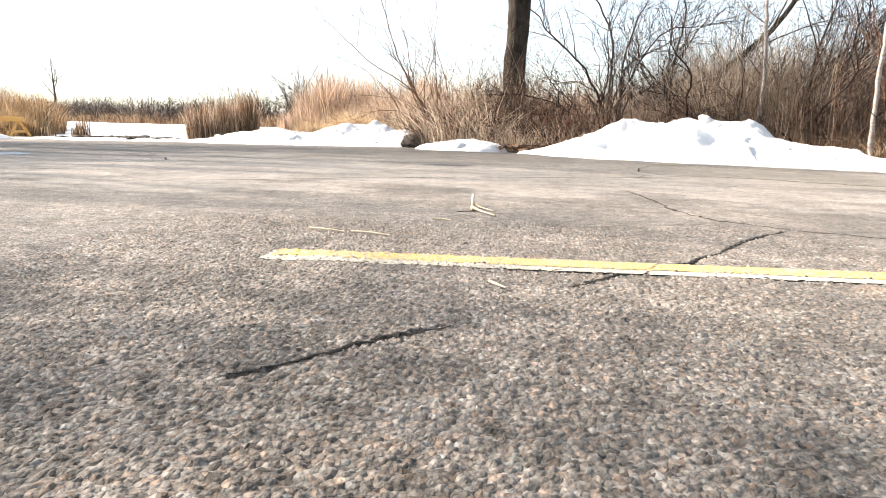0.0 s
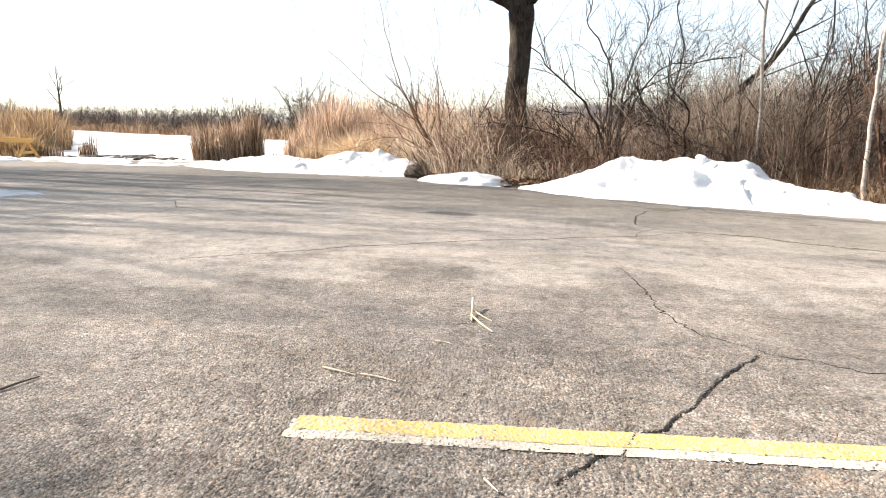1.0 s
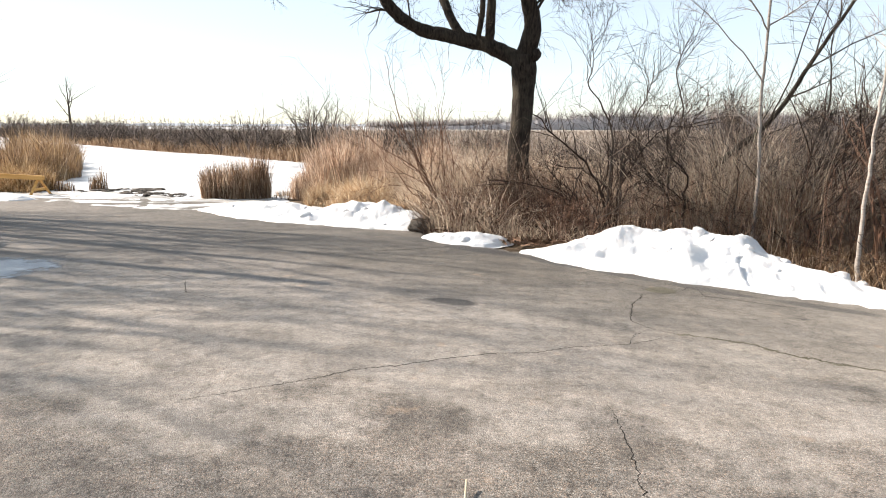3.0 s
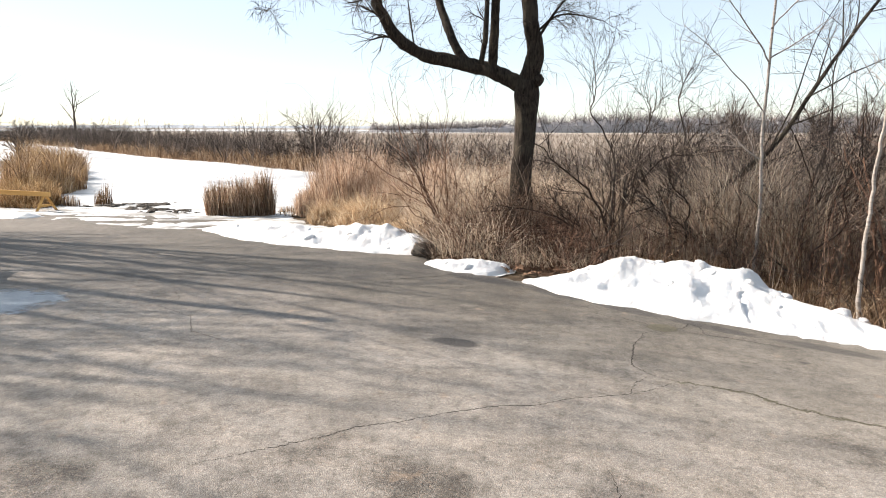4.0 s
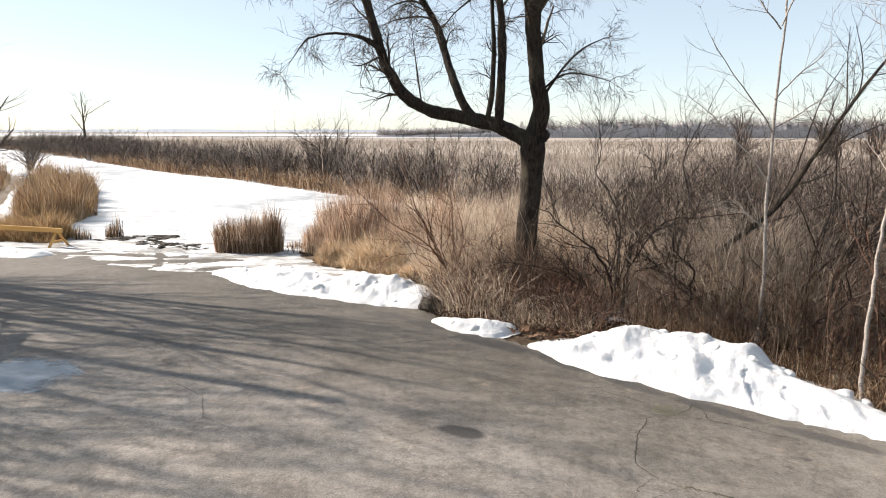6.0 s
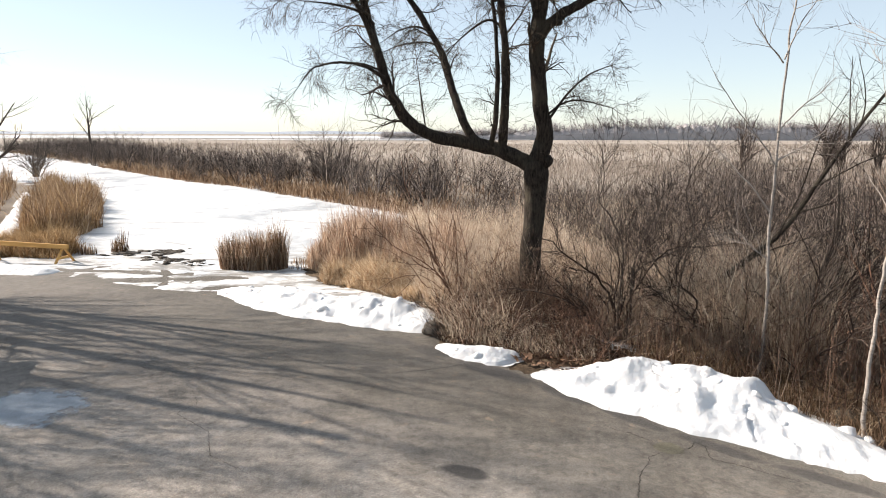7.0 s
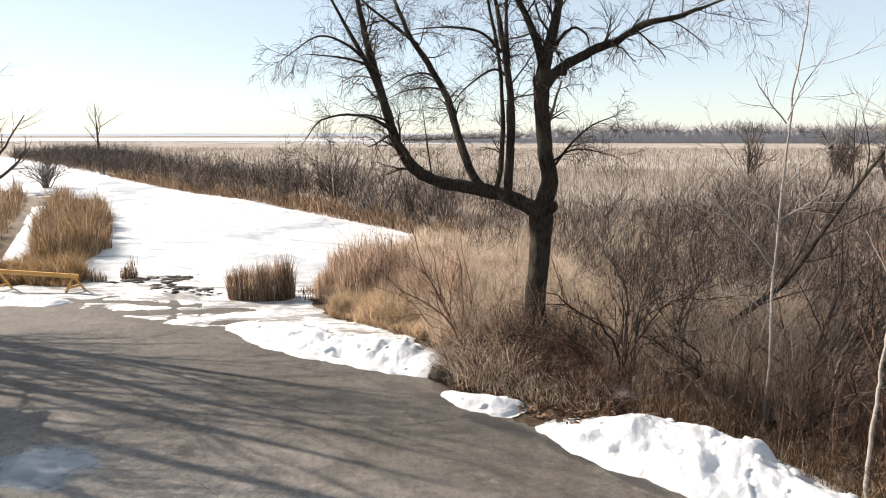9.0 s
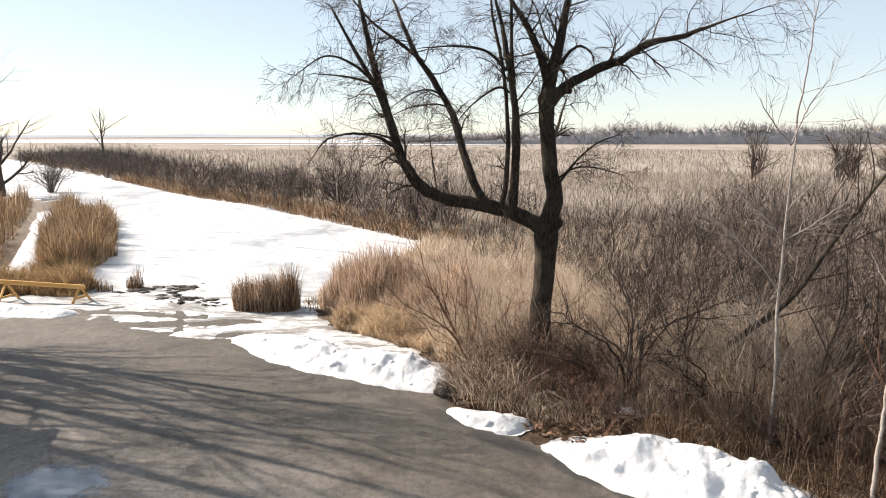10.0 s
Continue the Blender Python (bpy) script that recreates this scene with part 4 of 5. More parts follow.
def willow():
    base = np.array([1.62, 14.25, float(ground_z(1.62, 14.25)) - 0.1])
    tree = new("willow_tree")
    tree.matrix_basis = Matrix.Translation(base)
    bpy.context.view_layer.update()
    tagged(tree, "large bare old willow with dark furrowed bark and forked limbs", "tree")
    trunk = [tuple(base), (1.6, 14.25, 0.2), (1.57, 14.22, 0.9)] + WILLOW["trunk"]
    limb_mesh("trunk", curve_path(trunk, 40), (0.40, 0.29, 0.25, 0.24, 0.235, 0.25, 0.285, 0.235), M_BARK, tree, 28, 0.10)
    fine = []
    for key, pts in WILLOW.items():
        if key == "trunk":
            continue
        radii = WILLOW_R[key]
        path = curve_path(pts, 8 * len(pts))
        if len(radii) > 4:
            path[3:] += 0.02 * np.cumsum(rng.normal(0, 0.25, (len(path) - 3, 3)), axis=0).clip(-2, 2)
        P, R = limb_mesh("limb", path, radii, M_BARK, tree, 14 if radii[0] > 0.08 else 8)
        # carry the limb on past its measured end, thinning out
        d = path[-1] - path[-4]
        ext = grow(path[-1:], d[None], np.array([1.3 if radii[-1] > 0.025 else 0.3]), 8, 0.10, -0.02 if radii[-1] > 0.025 else -0.12)
        ER = taper([radii[-1]], 8, 0.15)
        fine.append(tubes(ext, ER, 6))
        size = len(pts)
        heavy = radii[0] > 0.08
        for Q, S, mult in ((P, R, 1.0), (ext, ER, 0.6)):
            lo = 0.35 if heavy and mult == 1.0 else 0.1
            n1 = max(3, int(size * (1.7 if heavy else 1.5) * mult))
            b, Q1, R1 = shoots(Q, S, [(n1, lo, 1.0, 55, 1.05 if heavy else 0.5, 7, 5, 0.16, -0.02, 0.30, 0.006)])
            fine += b
            b, Q2, R2 = shoots(Q1, R1, [(7, 0.2, 1.0, 45, 0.62 if heavy else 0.34, 5, 3, 0.2, -0.07, 0.55, 0.003)])
            fine += b
            b, _, _ = shoots(Q2, R2, [(5, 0.15, 1.0, 40, 0.38 if heavy else 0.22, 4, 2, 0.24, -0.10, 0.6, 0.0029)])
            fine += b
        # thin water shoots straight off the limb
        b, QS, RS = shoots(P, R, [(size * 5, 0.05, 1.0, 65, 0.75, 6, 3, 0.22, -0.12, 0.0, 0.004)])
        fine += b
        b, _, _ = shoots(QS, RS, [(3, 0.2, 1.0, 40, 0.36, 4, 2, 0.22, -0.1, 0.7, 0.0029)])
        fine += b
    v, f = join(fine)
    tagged(add_part("crown", raw_mesh("crown", v, f, M_TWIG), tree, "fine drooping bare willow twigs"), kind="stuff")
    # knots
    for x, y, z, r in ((1.95, 13.55, 6.2, 0.075), (1.85, 14.0, 3.35, 0.14), (1.5, 13.75, 5.9, 0.08)):
        bm = bmesh.new()
        bmesh.ops.create_icosphere(bm, subdivisions=3, radius=r)
        for vert in bm.verts:
            vert.co = vert.co * (1 + 0.25 * noise.noise(vert.co * 14)) + Vector((x, y, z))
        for face in bm.faces:
            face.smooth = True
        part("burl", bm, M_BARK, tree)
    return tree


willow()


def singles(name, P, R, sides, mat, parent):
    """Each path as a mesh object of its own under parent."""
    for i in range(len(P)):
        v, q = tubes(P[i:i + 1], R[i:i + 1], sides)
        add_part(name, raw_mesh(name, v, q, mat, True), parent)


def sapling(name, pts, r0, mat, twig_mat, label, branches, forks=(), category="tree", reach=1.5):
    """A slender tree along a measured lean, with ascending branches."""
    base = Vector(pts[0])
    tree = new(name)
    tree.matrix_basis = Matrix.Translation(base)
    bpy.context.view_layer.update()
    tagged(tree, label, category)
    path = curve_path(pts, 9 * len(pts))
    path[2:, :2] += np.cumsum(rng.normal(0, 0.007, (len(path) - 2, 2)), axis=0)
    P, R = limb_mesh("trunk", path, tuple(r0 * (1 - 0.8 * q) for q in np.linspace(0, 1, 6)), mat, tree, 10, 0.06)
    b, Q, S = shoots(P, R, [(branches, 0.35, 0.97, 42, reach, 8, 5, 0.07 if reach > 1 else 0.16, 0.05, 0.45, 0.006)])
    b2, Q2, S2 = shoots(Q, S, [(4, 0.2, 1.0, 38, 0.7, 5, 3, 0.10, 0.05, 0.55, 0.004)])
    b3, _, _ = shoots(Q2, S2, [(3, 0.2, 1.0, 35, 0.35, 4, 3, 0.12, 0.03, 0.6, 0.0028)])
    singles("branch", Q, S, 5, mat, tree)
    for fork in forks:
        way = curve_path(fork, 16)
        way[2:] += np.cumsum(rng.normal(0, 0.008, (14, 3)), axis=0)
        P, R = limb_mesh("branch", way, tuple(min(0.017, r0 * 0.42) * q for q in (1, 0.7, 0.35)), mat, tree, 7, 0.05)
        c2, Q2, S2 = shoots(P, R, [(7, 0.2, 1.0, 36, 0.8, 6, 4, 0.1, 0.04, 0.5, 0.0035)])
        c3, _, _ = shoots(Q2, S2, [(4, 0.2, 1.0, 35, 0.35, 4, 3, 0.12, 0.03, 0.6, 0.0025)])
        b2 = b2 + c2 + c3
    v, f = join(b2 + b3)
    tagged(add_part("crown", raw_mesh("crown", v, f, twig_mat), tree), kind="stuff")
    return tree


sapling("birch_tree", [(5.45, 11.05, -0.40), (5.42, 11.00, 1.17), (5.37, 11.00, 2.68), (5.34, 11.00, 4.19), (5.35, 11.00, 5.48), (5.45, 11.00, 6.74), (5.52, 11.00, 7.75)],
        0.034, M_BIRCH, M_BIRCH, "slender bare birch with pale bark among the brush", 5,
        [[(5.36, 11.00, 3.43), (5.00, 10.89, 3.87), (4.53, 10.78, 4.38), (4.07, 10.68, 4.92)], [(5.38, 11.00, 2.57), (4.97, 11.00, 3.09), (4.45, 11.11, 3.65), (3.89, 11.11, 4.11)],
         [(5.35, 11.00, 3.97), (5.62, 11.11, 4.24), (6.05, 11.22, 4.61), (6.38, 11.32, 4.91)], [(5.41, 11.00, 1.76), (5.12, 11.11, 1.98), (4.85, 11.22, 2.25)],
         [(5.34, 11.00, 5.11), (5.01, 11.00, 5.53), (4.80, 11.00, 5.90)], [(5.35, 11.00, 5.17), (5.55, 11.00, 5.72), (5.87, 11.00, 6.26)], [(5.37, 11.00, 3.49), (5.93, 11.00, 3.83), (6.46, 11.00, 4.22)]])
sapling("birch_tree", [(5.85, 8.6, -0.5), (5.79, 8.6, 0.2), (5.78, 8.6, 0.95), (5.82, 8.6, 2.04), (5.86, 8.6, 3.01), (5.98, 8.7, 4.4), (6.15, 8.8, 5.6)],
        0.035, M_BIRCH, M_BRUSH, "thin leaning birch stem beside the snow heap", 6)
sapling("leaning_tree", [(4.2, 12.9, -0.45), (4.58, 12.9, 0.15), (5.2, 12.85, 0.85), (5.8, 12.8, 1.38), (6.5, 12.7, 2.1), (7.15, 12.6, 3.3), (7.9, 12.5, 4.63), (8.4, 12.5, 5.4)],
        0.09, M_BARK, M_DARKSTEM, "dark dead tree leaning through the brush", 9,
        [[(5.75, 12.8, 1.35), (6.5, 12.6, 1.75), (7.4, 12.4, 2.05), (8.3, 12.3, 2.2)], [(6.4, 12.7, 2.0), (6.7, 12.6, 2.9), (6.9, 12.5, 3.9), (7.3, 12.4, 4.8)], [(6.9, 12.6, 2.9), (7.8, 12.5, 3.4), (8.8, 12.4, 3.9)]])
for pts in ([(3.2, 12.6, -0.5), (3.26, 12.6, 0.68), (3.29, 12.6, 1.61), (3.07, 12.6, 2.23), (2.77, 12.6, 2.64), (2.88, 12.6, 3.1), (2.8, 12.6, 3.7)], [(3.5, 12.6, -0.5), (3.5, 12.6, 0.8), (3.64, 12.6, 1.61), (3.82, 12.6, 2.1), (4.01, 12.6, 2.51), (4.1, 12.6, 3.1)],
            [(3.45, 12.7, -0.5), (3.55, 12.7, 0.9), (3.7, 12.6, 1.26), (4.22, 12.6, 1.54), (4.97, 12.6, 1.89), (5.5, 12.6, 2.0)], [(4.4, 12.2, -0.5), (4.3, 12.2, 1.0), (4.5, 12.2, 2.0), (4.35, 12.2, 2.9), (4.6, 12.2, 3.6)],
            [(6.6, 11.4, -0.5), (6.5, 11.4, 1.1), (6.75, 11.4, 2.2), (6.6, 11.4, 3.3), (6.8, 11.4, 4.2)], [(7.6, 10.6, -0.5), (7.65, 10.6, 1.1), (7.5, 10.6, 2.2), (7.7, 10.6, 3.3), (7.6, 10.6, 4.4)], [(7.2, 9.8, -0.5), (7.1, 9.8, 1.2), (7.25, 9.8, 2.6), (7.1, 9.8, 3.9)]):
    sapling("crooked_sapling", pts, 0.026, M_DARKBARK, M_DARKSTEM, "crooked dark bare sapling with tangled twigs in the thicket", 14, reach=0.85)


def shrub(name, x, y, stems, height, mat, label, splay=0.35, r0=0.014, twigs=5, lift=0.03, category="shrub", crook=0.15, lean=(0, 0)):
    """A bare many-stemmed shrub."""
    z = float(ground_z(x, y)) - 0.08
    ob = new(name)
    ob.matrix_basis = Matrix.Translation((x, y, z))
    bpy.context.view_layer.update()
    tagged(ob, label, category, "bare shrubs of the marsh")
    s = np.column_stack([x + rng.normal(0, 0.14, stems), y + rng.normal(0, 0.14, stems), np.full(stems, z)])
    w = np.column_stack([rng.normal(lean[0], splay, stems), rng.normal(lean[1], splay, stems), np.ones(stems)])
    P = grow(s, w, height * rng.uniform(0.6, 1.1, stems), 14, crook, lift + 0.02)
    R = taper(r0 * height / 2.5 * rng.uniform(0.7, 1.4, stems), 14, 0.25)
    singles("stem", P, R, 6, mat, ob)
    b, Q, S = shoots(P, R, [(twigs, 0.25, 1.0, 40, height * 0.32, 6, 4, 0.12, 0.04, 0.6, 0.004)])
    b2, Q2, S2 = shoots(Q, S, [(4, 0.15, 1.0, 40, height * 0.14, 4, 3, 0.14, 0.03, 0.6, 0.0028)])
    v, f = join(b + b2)
    tagged(add_part("crown", raw_mesh("crown", v, f, mat), ob), kind="stuff")
    return ob


shrub("bare_shrub", -0.1, 15.3, 13, 3.9, M_RED, "open bare shrub of thin red-brown stems", 0.2, 0.0105, 6, 0.0, lean=(-0.22, 0))
shrub("bare_shrub", 0.5, 14.9, 9, 2.4, M_RED, "low bare red-brown shrub beside the willow", 0.3, 0.01, 8, 0.0)
for bx, by, bh, bn in ((3.4, 12.9, 3.7, 8), (2.75, 12.3, 3.0, 6), (4.5, 12.9, 3.5, 7), (5.6, 12.2, 3.4, 7), (3.9, 14.6, 3.2, 7), (6.4, 11.2, 3.2, 7), (5.4, 15.0, 3.6, 7), (8.0, 11.0, 3.6, 8)):
    shrub("bare_shrub", bx, by, bn, bh, M_DARKSTEM, "tall tangled bare shrub of crooked dark stems", 0.3, 0.016, 12, 0.0, crook=0.24)
shrub("bare_shrub", 7.2, 12.0, 12, 3.8, M_DARKSTEM, "tall bare shrub of thin dark stems", 0.25, 0.013, 7)
shrub("bare_shrub", 8.8, 13.0, 12, 4.0, M_DARKSTEM, "tall bare shrub of thin dark stems", 0.25, 0.013, 7)
shrub("bare_shrub", 7.0, 9.5, 10, 3.2, M_RED, "bare red-brown shrub beside the snow heap", 0.2, 0.02, 6)
shrub("bare_shrub", -11.8, 55.0, 18, 5.6, M_GREYBRUSH, "large dark bare bush standing over the marsh", 0.6, 0.024, 14, 0.01)
shrub("bare_shrub", -45.0, 64.5, 26, 4.2, M_GREYBRUSH, "dark bare bush on the channel's bank", 0.3, 0.022, 14, 0.01)
for bx, by, bh in ((36, 83, 7.0), (46, 82, 6.5), (49, 84, 8.0), (52, 81, 7.0)):
    shrub("bare_shrub", bx, by, 12, bh, M_GREYBRUSH, "distant clump of bare saplings in the marsh", 0.18, 0.035, 8)


def bare_tree(name, x, y, height, label, mat=None, lean=(0, 0), fork=0.3, dense=1.0, r0=None, angle=42, stout=0.55, bushy=5):
    """A bare broadleaved tree from trunk to twigs."""
    mat = mat or M_DARKBARK
    z = float(ground_z(x, y)) - 0.15
    ob = new(name)
    ob.matrix_basis = Matrix.Translation((x, y, z))
    bpy.context.view_layer.update()
    tagged(ob, label, "tree", "trees beside the lot" if "parking" in label else "")
    r0 = r0 or height * 0.021
    path = curve_path([(x, y, z), (x + lean[0] * 0.2, y + lean[1] * 0.2, z + height * 0.25), (x + lean[0] * 0.6, y + lean[1] * 0.6, z + height * 0.55),
                       (x + lean[0], y + lean[1], z + height * 0.85)], 24)
    P, R = limb_mesh("trunk", path, (r0 * 1.4, r0, r0 * 0.8, r0 * 0.6, r0 * 0.35, r0 * 0.12), mat, ob, 12)
    n = int(9 * dense)
    b, Q, S = shoots(P, R, [(n, fork, 0.97, angle, height * 0.42, 9, 6, 0.10 * angle / 42, 0.06, stout, 0.01)])
    singles("limb", Q, S, 6, mat, ob)
    b, Q, S = shoots(Q, S, [(6, 0.25, 1.0, angle, height * 0.19, 6, 4, 0.13, 0.03, 0.5, 0.007)])
    b2, Q2, S2 = shoots(Q, S, [(bushy, 0.2, 1.0, 40, height * 0.09, 4, 3, 0.15, -0.02, 0.5, 0.0045)])
    v, f = join(b + b2)
    tagged(add_part("crown", raw_mesh("crown", v, f, M_TWIG), ob), kind="stuff")
    return ob


bare_tree("bare_tree", -47.4, 60.6, 13.5, "dark bare tree on the channel's far bank", fork=0.12, dense=2.0)
bare_tree("bare_tree", -70.5, 117.0, 12.5, "thin forked bare tree far out in the marsh", fork=0.35, dense=0.8)
# trees beside the lot that throw their shadows across it
for tx, ty, th, lean, dense, stout, angle, fork in ((-17.15, 16.4, 12.6, (0.25, 0.75), 1.0, 0.3, 36, 0.5), (-16.8, 16.05, 13.0, (-0.25, -0.8), 1.0, 0.3, 36, 0.5), (-17.15, 14.9, 14.0, (-0.15, -0.45), 1.2, 0.3, 36, 0.5),
                                                   (-21.5, 13.4, 15.0, (0, 0), 2.0, 0.5, 36, 0.3), (-22.5, 11.7, 15.5, (0, 0), 2.2, 0.5, 36, 0.3), (-19.3, 13.3, 8.0, (0, 0), 2.0, 0.5, 36, 0.25), (-25.0, 9.5, 17.0, (0, 0), 2.0, 0.5, 36, 0.3),
                                                   (-18.6, 15.2, 7.5, (0, 0), 2.8, 0.5, 40, 0.25), (-16.0, 11.6, 7.0, (0, 0), 2.6, 0.5, 38, 0.25),
                                                   (-13.6, 9.8, 7.6, (0, 0), 3.4, 0.25, 40, 0.3), (-8.75, 2.0, 7.4, (0, 0), 5.0, 0.25, 42, 0.25),
                                                   (-20.8, 17.3, 11.0, (0, 0), 2.4, 0.45, 38, 0.3), (-20.6, 15.4, 11.5, (0, 0), 2.4, 0.45, 38, 0.3)):
    bare_tree("bare_tree", tx, ty, th, "bare tree at the edge of the parking lot", lean=lean, fork=fork, dense=dense, r0=max(0.19, th * 0.015) if th > 9 else 0.09, angle=angle, stout=stout, bushy=20 if dense > 4 else 8 if dense > 1.9 else 5)


def pole(x, y, h):
    """The straight post whose shadow lies across the lot."""
    z = float(ground_z(x, y)) - 0.1
    ob = tagged(new("wooden_pole", None), "tall straight wooden pole beside the parking lot", "pole")
    ob.matrix_basis = Matrix.Translation((x, y, z))
    bpy.context.view_layer.update()
    path = np.array([(x, y, z + h * q) for q in np.linspace(0, 1, 12)])
    limb_mesh("shaft", path, (0.125, 0.10), M_DARKBARK, ob, 16, 0.03)


pole(-16.4, 13.05, 10.2)


def shed(x, y, turn, wide, deep, h):
    """The plain small building whose shadow reaches the lot; x, y: its corner nearest the water."""
    z = float(ground_z(x, y)) - 0.05
    ob = new("shed")
    ob.matrix_basis = pose(x, y, z, 0, 0, turn)
    bpy.context.view_layer.update()
    tagged(ob, "small plain board shed beside the parking lot", "shed")
    for name, lo, hi, mat in (("wall", (-deep, -wide, 0), (0, 0, h), M_SIDING), ("roof", (-deep - 0.15, -wide - 0.15, h), (0.15, 0.15, h + 0.12), M_DARKBARK)):
        bm = bmesh.new()
        lo, hi = Vector(lo), Vector(hi)
        bmesh.ops.create_cube(bm, size=1, matrix=ob.matrix_basis @ Matrix.LocRotScale((lo + hi) / 2, None, hi - lo))
        part(name, bm, mat, ob)


shed(-11.45, 11.8, 21.8, 3.2, 3.0, 2.3)


# ---- thickets and grasses ----
def ellipse(cx, cy, rx, ry, n=20):
    return [(cx + rx * math.cos(2 * math.pi * i / n), cy + ry * math.sin(2 * math.pi * i / n)) for i in range(n)]


def thicket(poly, count, height, r0=0.008, splay=0.16, twigs=4, edge=0.0, n=6, sub=0, flat=False, clump=7, wander=0.15):
    k = max(1, count // clump)
    c = scatter(poly, k, edge)
    size = rng.uniform(0.55, 1.15, k) * (1 + 0.3 * LAT.fbm(c[:, 0], c[:, 1], 0.22, 3))
    idx = np.repeat(np.arange(k), clump)
    count = len(idx)
    off = rng.normal(0, 0.16, (count, 2)) * height / 2
    s = c[idx] + np.column_stack([off, np.zeros(count)])
    h = height * size[idx] * rng.uniform(0.5, 1.1, count)
    w = np.column_stack([off * splay * 6 / height + rng.normal(0, splay, (count, 2)), np.ones(count)])
    P = grow(s, w, h, n, wander, 0.03)
    R = taper(r0 * rng.uniform(0.5, 1.5, count), n, 0.3)
    out = [ribbons(P, R) if flat else tubes(P, R, 3)]
    b, Q, S = shoots(P, R, [(twigs, 0.25, 1.0, 38, height * 0.27, 4, 2, 0.18, 0.04, 0.6, r0 * 0.42)])
    out += b
    if sub:
        b, _, _ = shoots(Q, S, [(sub, 0.2, 1.0, 40, height * 0.12, 3, 2, 0.15, 0.02, 0.75, r0 * 0.36)])
        out += b
    return out


BRUSH_NEAR = [(1.3, 11.6), (2.6, 10.9), (3.6, 10.7), (4.9, 9.6), (5.7, 8.9), (6.6, 7.6), (9, 6.0), (16, 6.0), (16, 18), (3, 18), (1.2, 14)]
BRIGHT = [(-1.6, 17.4), (-0.7, 15.2), (0.6, 14.4), (2.4, 14.4), (4.2, 15.5), (4.5, 21), (2.0, 25), (-2.5, 24)]
BRUSH_BACK = [(2.2, 14.2), (3.4, 13.4), (5.5, 12.2), (7.5, 11.0), (16, 9.5), (16, 18.5), (3, 18.5), (1.8, 16)]
BRUSH_FAR = [(3, 17), (16, 16), (40, 20), (48, 42), (6, 44), (0, 36), (0, 26)]
stuff("dark_brush", thicket(BRUSH_NEAR, 125, 2.5, 0.008, 0.32, 8, sub=6, n=11, wander=0.34, clump=5), M_DARKSTEM, "crooked dark bare stems of the thicket", "brush")
stuff("brush_thicket", thicket(BRUSH_NEAR, 480, 2.0, 0.006, 0.1, 3, sub=1, clump=3, wander=0.1), M_BRUSH, "upright bare brown brush stems", "brush")
TALL_NEAR = [(5.2, 12.4), (7, 10.2), (8.6, 7.6), (16, 6.5), (16, 18), (6, 18), (4.0, 14.4)]
stuff("tall_brush", thicket(TALL_NEAR, 420, 3.7, 0.0085, 0.14, 8, sub=4, n=9, clump=4, wander=0.15), M_GREYBRUSH, "tall airy thicket of thin grey-brown stems", "brush")
TALL = [(7.0, 12.6), (9, 10.4), (16, 7.5), (32, 13), (34, 32), (9, 27), (6.4, 18)]
stuff("tall_brush", thicket(TALL, 900, 3.2, 0.012, 0.2, 6, sub=3), M_GREYBRUSH, "tall dense thicket of dark grey-brown stems", "brush")
stuff("red_brush", thicket(BRUSH_NEAR, 260, 1.5, 0.006, 0.18, 3, sub=2, clump=5), M_RED, "tangle of thin red-brown stems in the thicket", "brush")
stuff("far_brush", thicket(BRUSH_FAR, 7000, 2.2, 0.012, 0.3, 6, flat=True, wander=0.22), M_GREYBRUSH, "wide thicket of grey-brown brush over the marsh", "brush")
BEHIND = [(2.2, 11.3), (3.4, 10.85), (4.4, 10.35), (5.0, 9.75), (5.5, 9.0), (5.95, 8.2), (6.6, 7.4), (9, 6.6), (8.5, 10.5), (6, 11.6), (3.0, 12.2)]
stuff("dark_brush", thicket(BEHIND, 48, 2.1, 0.008, 0.25, 7, sub=5, n=10, clump=3, wander=0.3), M_DARKSTEM, "dark bare stems close behind the snow heap", "brush")
stuff("brush_thicket", thicket(BEHIND, 420, 2.0, 0.0062, 0.06, 2, sub=1, clump=2, wander=0.07), M_RED, "reddish thin upright stems close behind the snow heap", "brush")
RIGHT_FAR = [(9, 19), (16, 16), (42, 21), (62, 55), (24, 58), (9, 34)]
stuff("tall_brush", thicket(RIGHT_FAR, 3000, 3.3, 0.015, 0.24, 5, flat=True, sub=1, wander=0.2), M_GREYBRUSH, "tall grey-brown thicket reaching far over the marsh", "brush")
TREE_FOOT = [(-0.75, 13.2), (-0.35, 12.6), (1.0, 11.9), (2.6, 11.4), (3.2, 13.0), (2.6, 15.2), (0.4, 15.4), (-0.8, 14.6)]
stuff("foot_brush", thicket(TREE_FOOT, 620, 1.35, 0.006, 0.3, 5, sub=3, wander=0.24), M_RED, "matted red-brown brush round the willow's foot", "brush")
stuff("foot_brush", thicket(TREE_FOOT, 420, 1.1, 0.0065, 0.35, 6, sub=4, wander=0.3), M_DARKSTEM, "dark tangled twigs round the willow's foot", "brush")
stuff("foot_brush", thicket(ellipse(1.6, 13.95, 0.45, 0.4), 150, 2.3, 0.006, 0.05, 6, sub=2, n=8, clump=3, wander=0.14), M_BRUSH, "thin dry stems climbing round the willow's trunk", "brush")


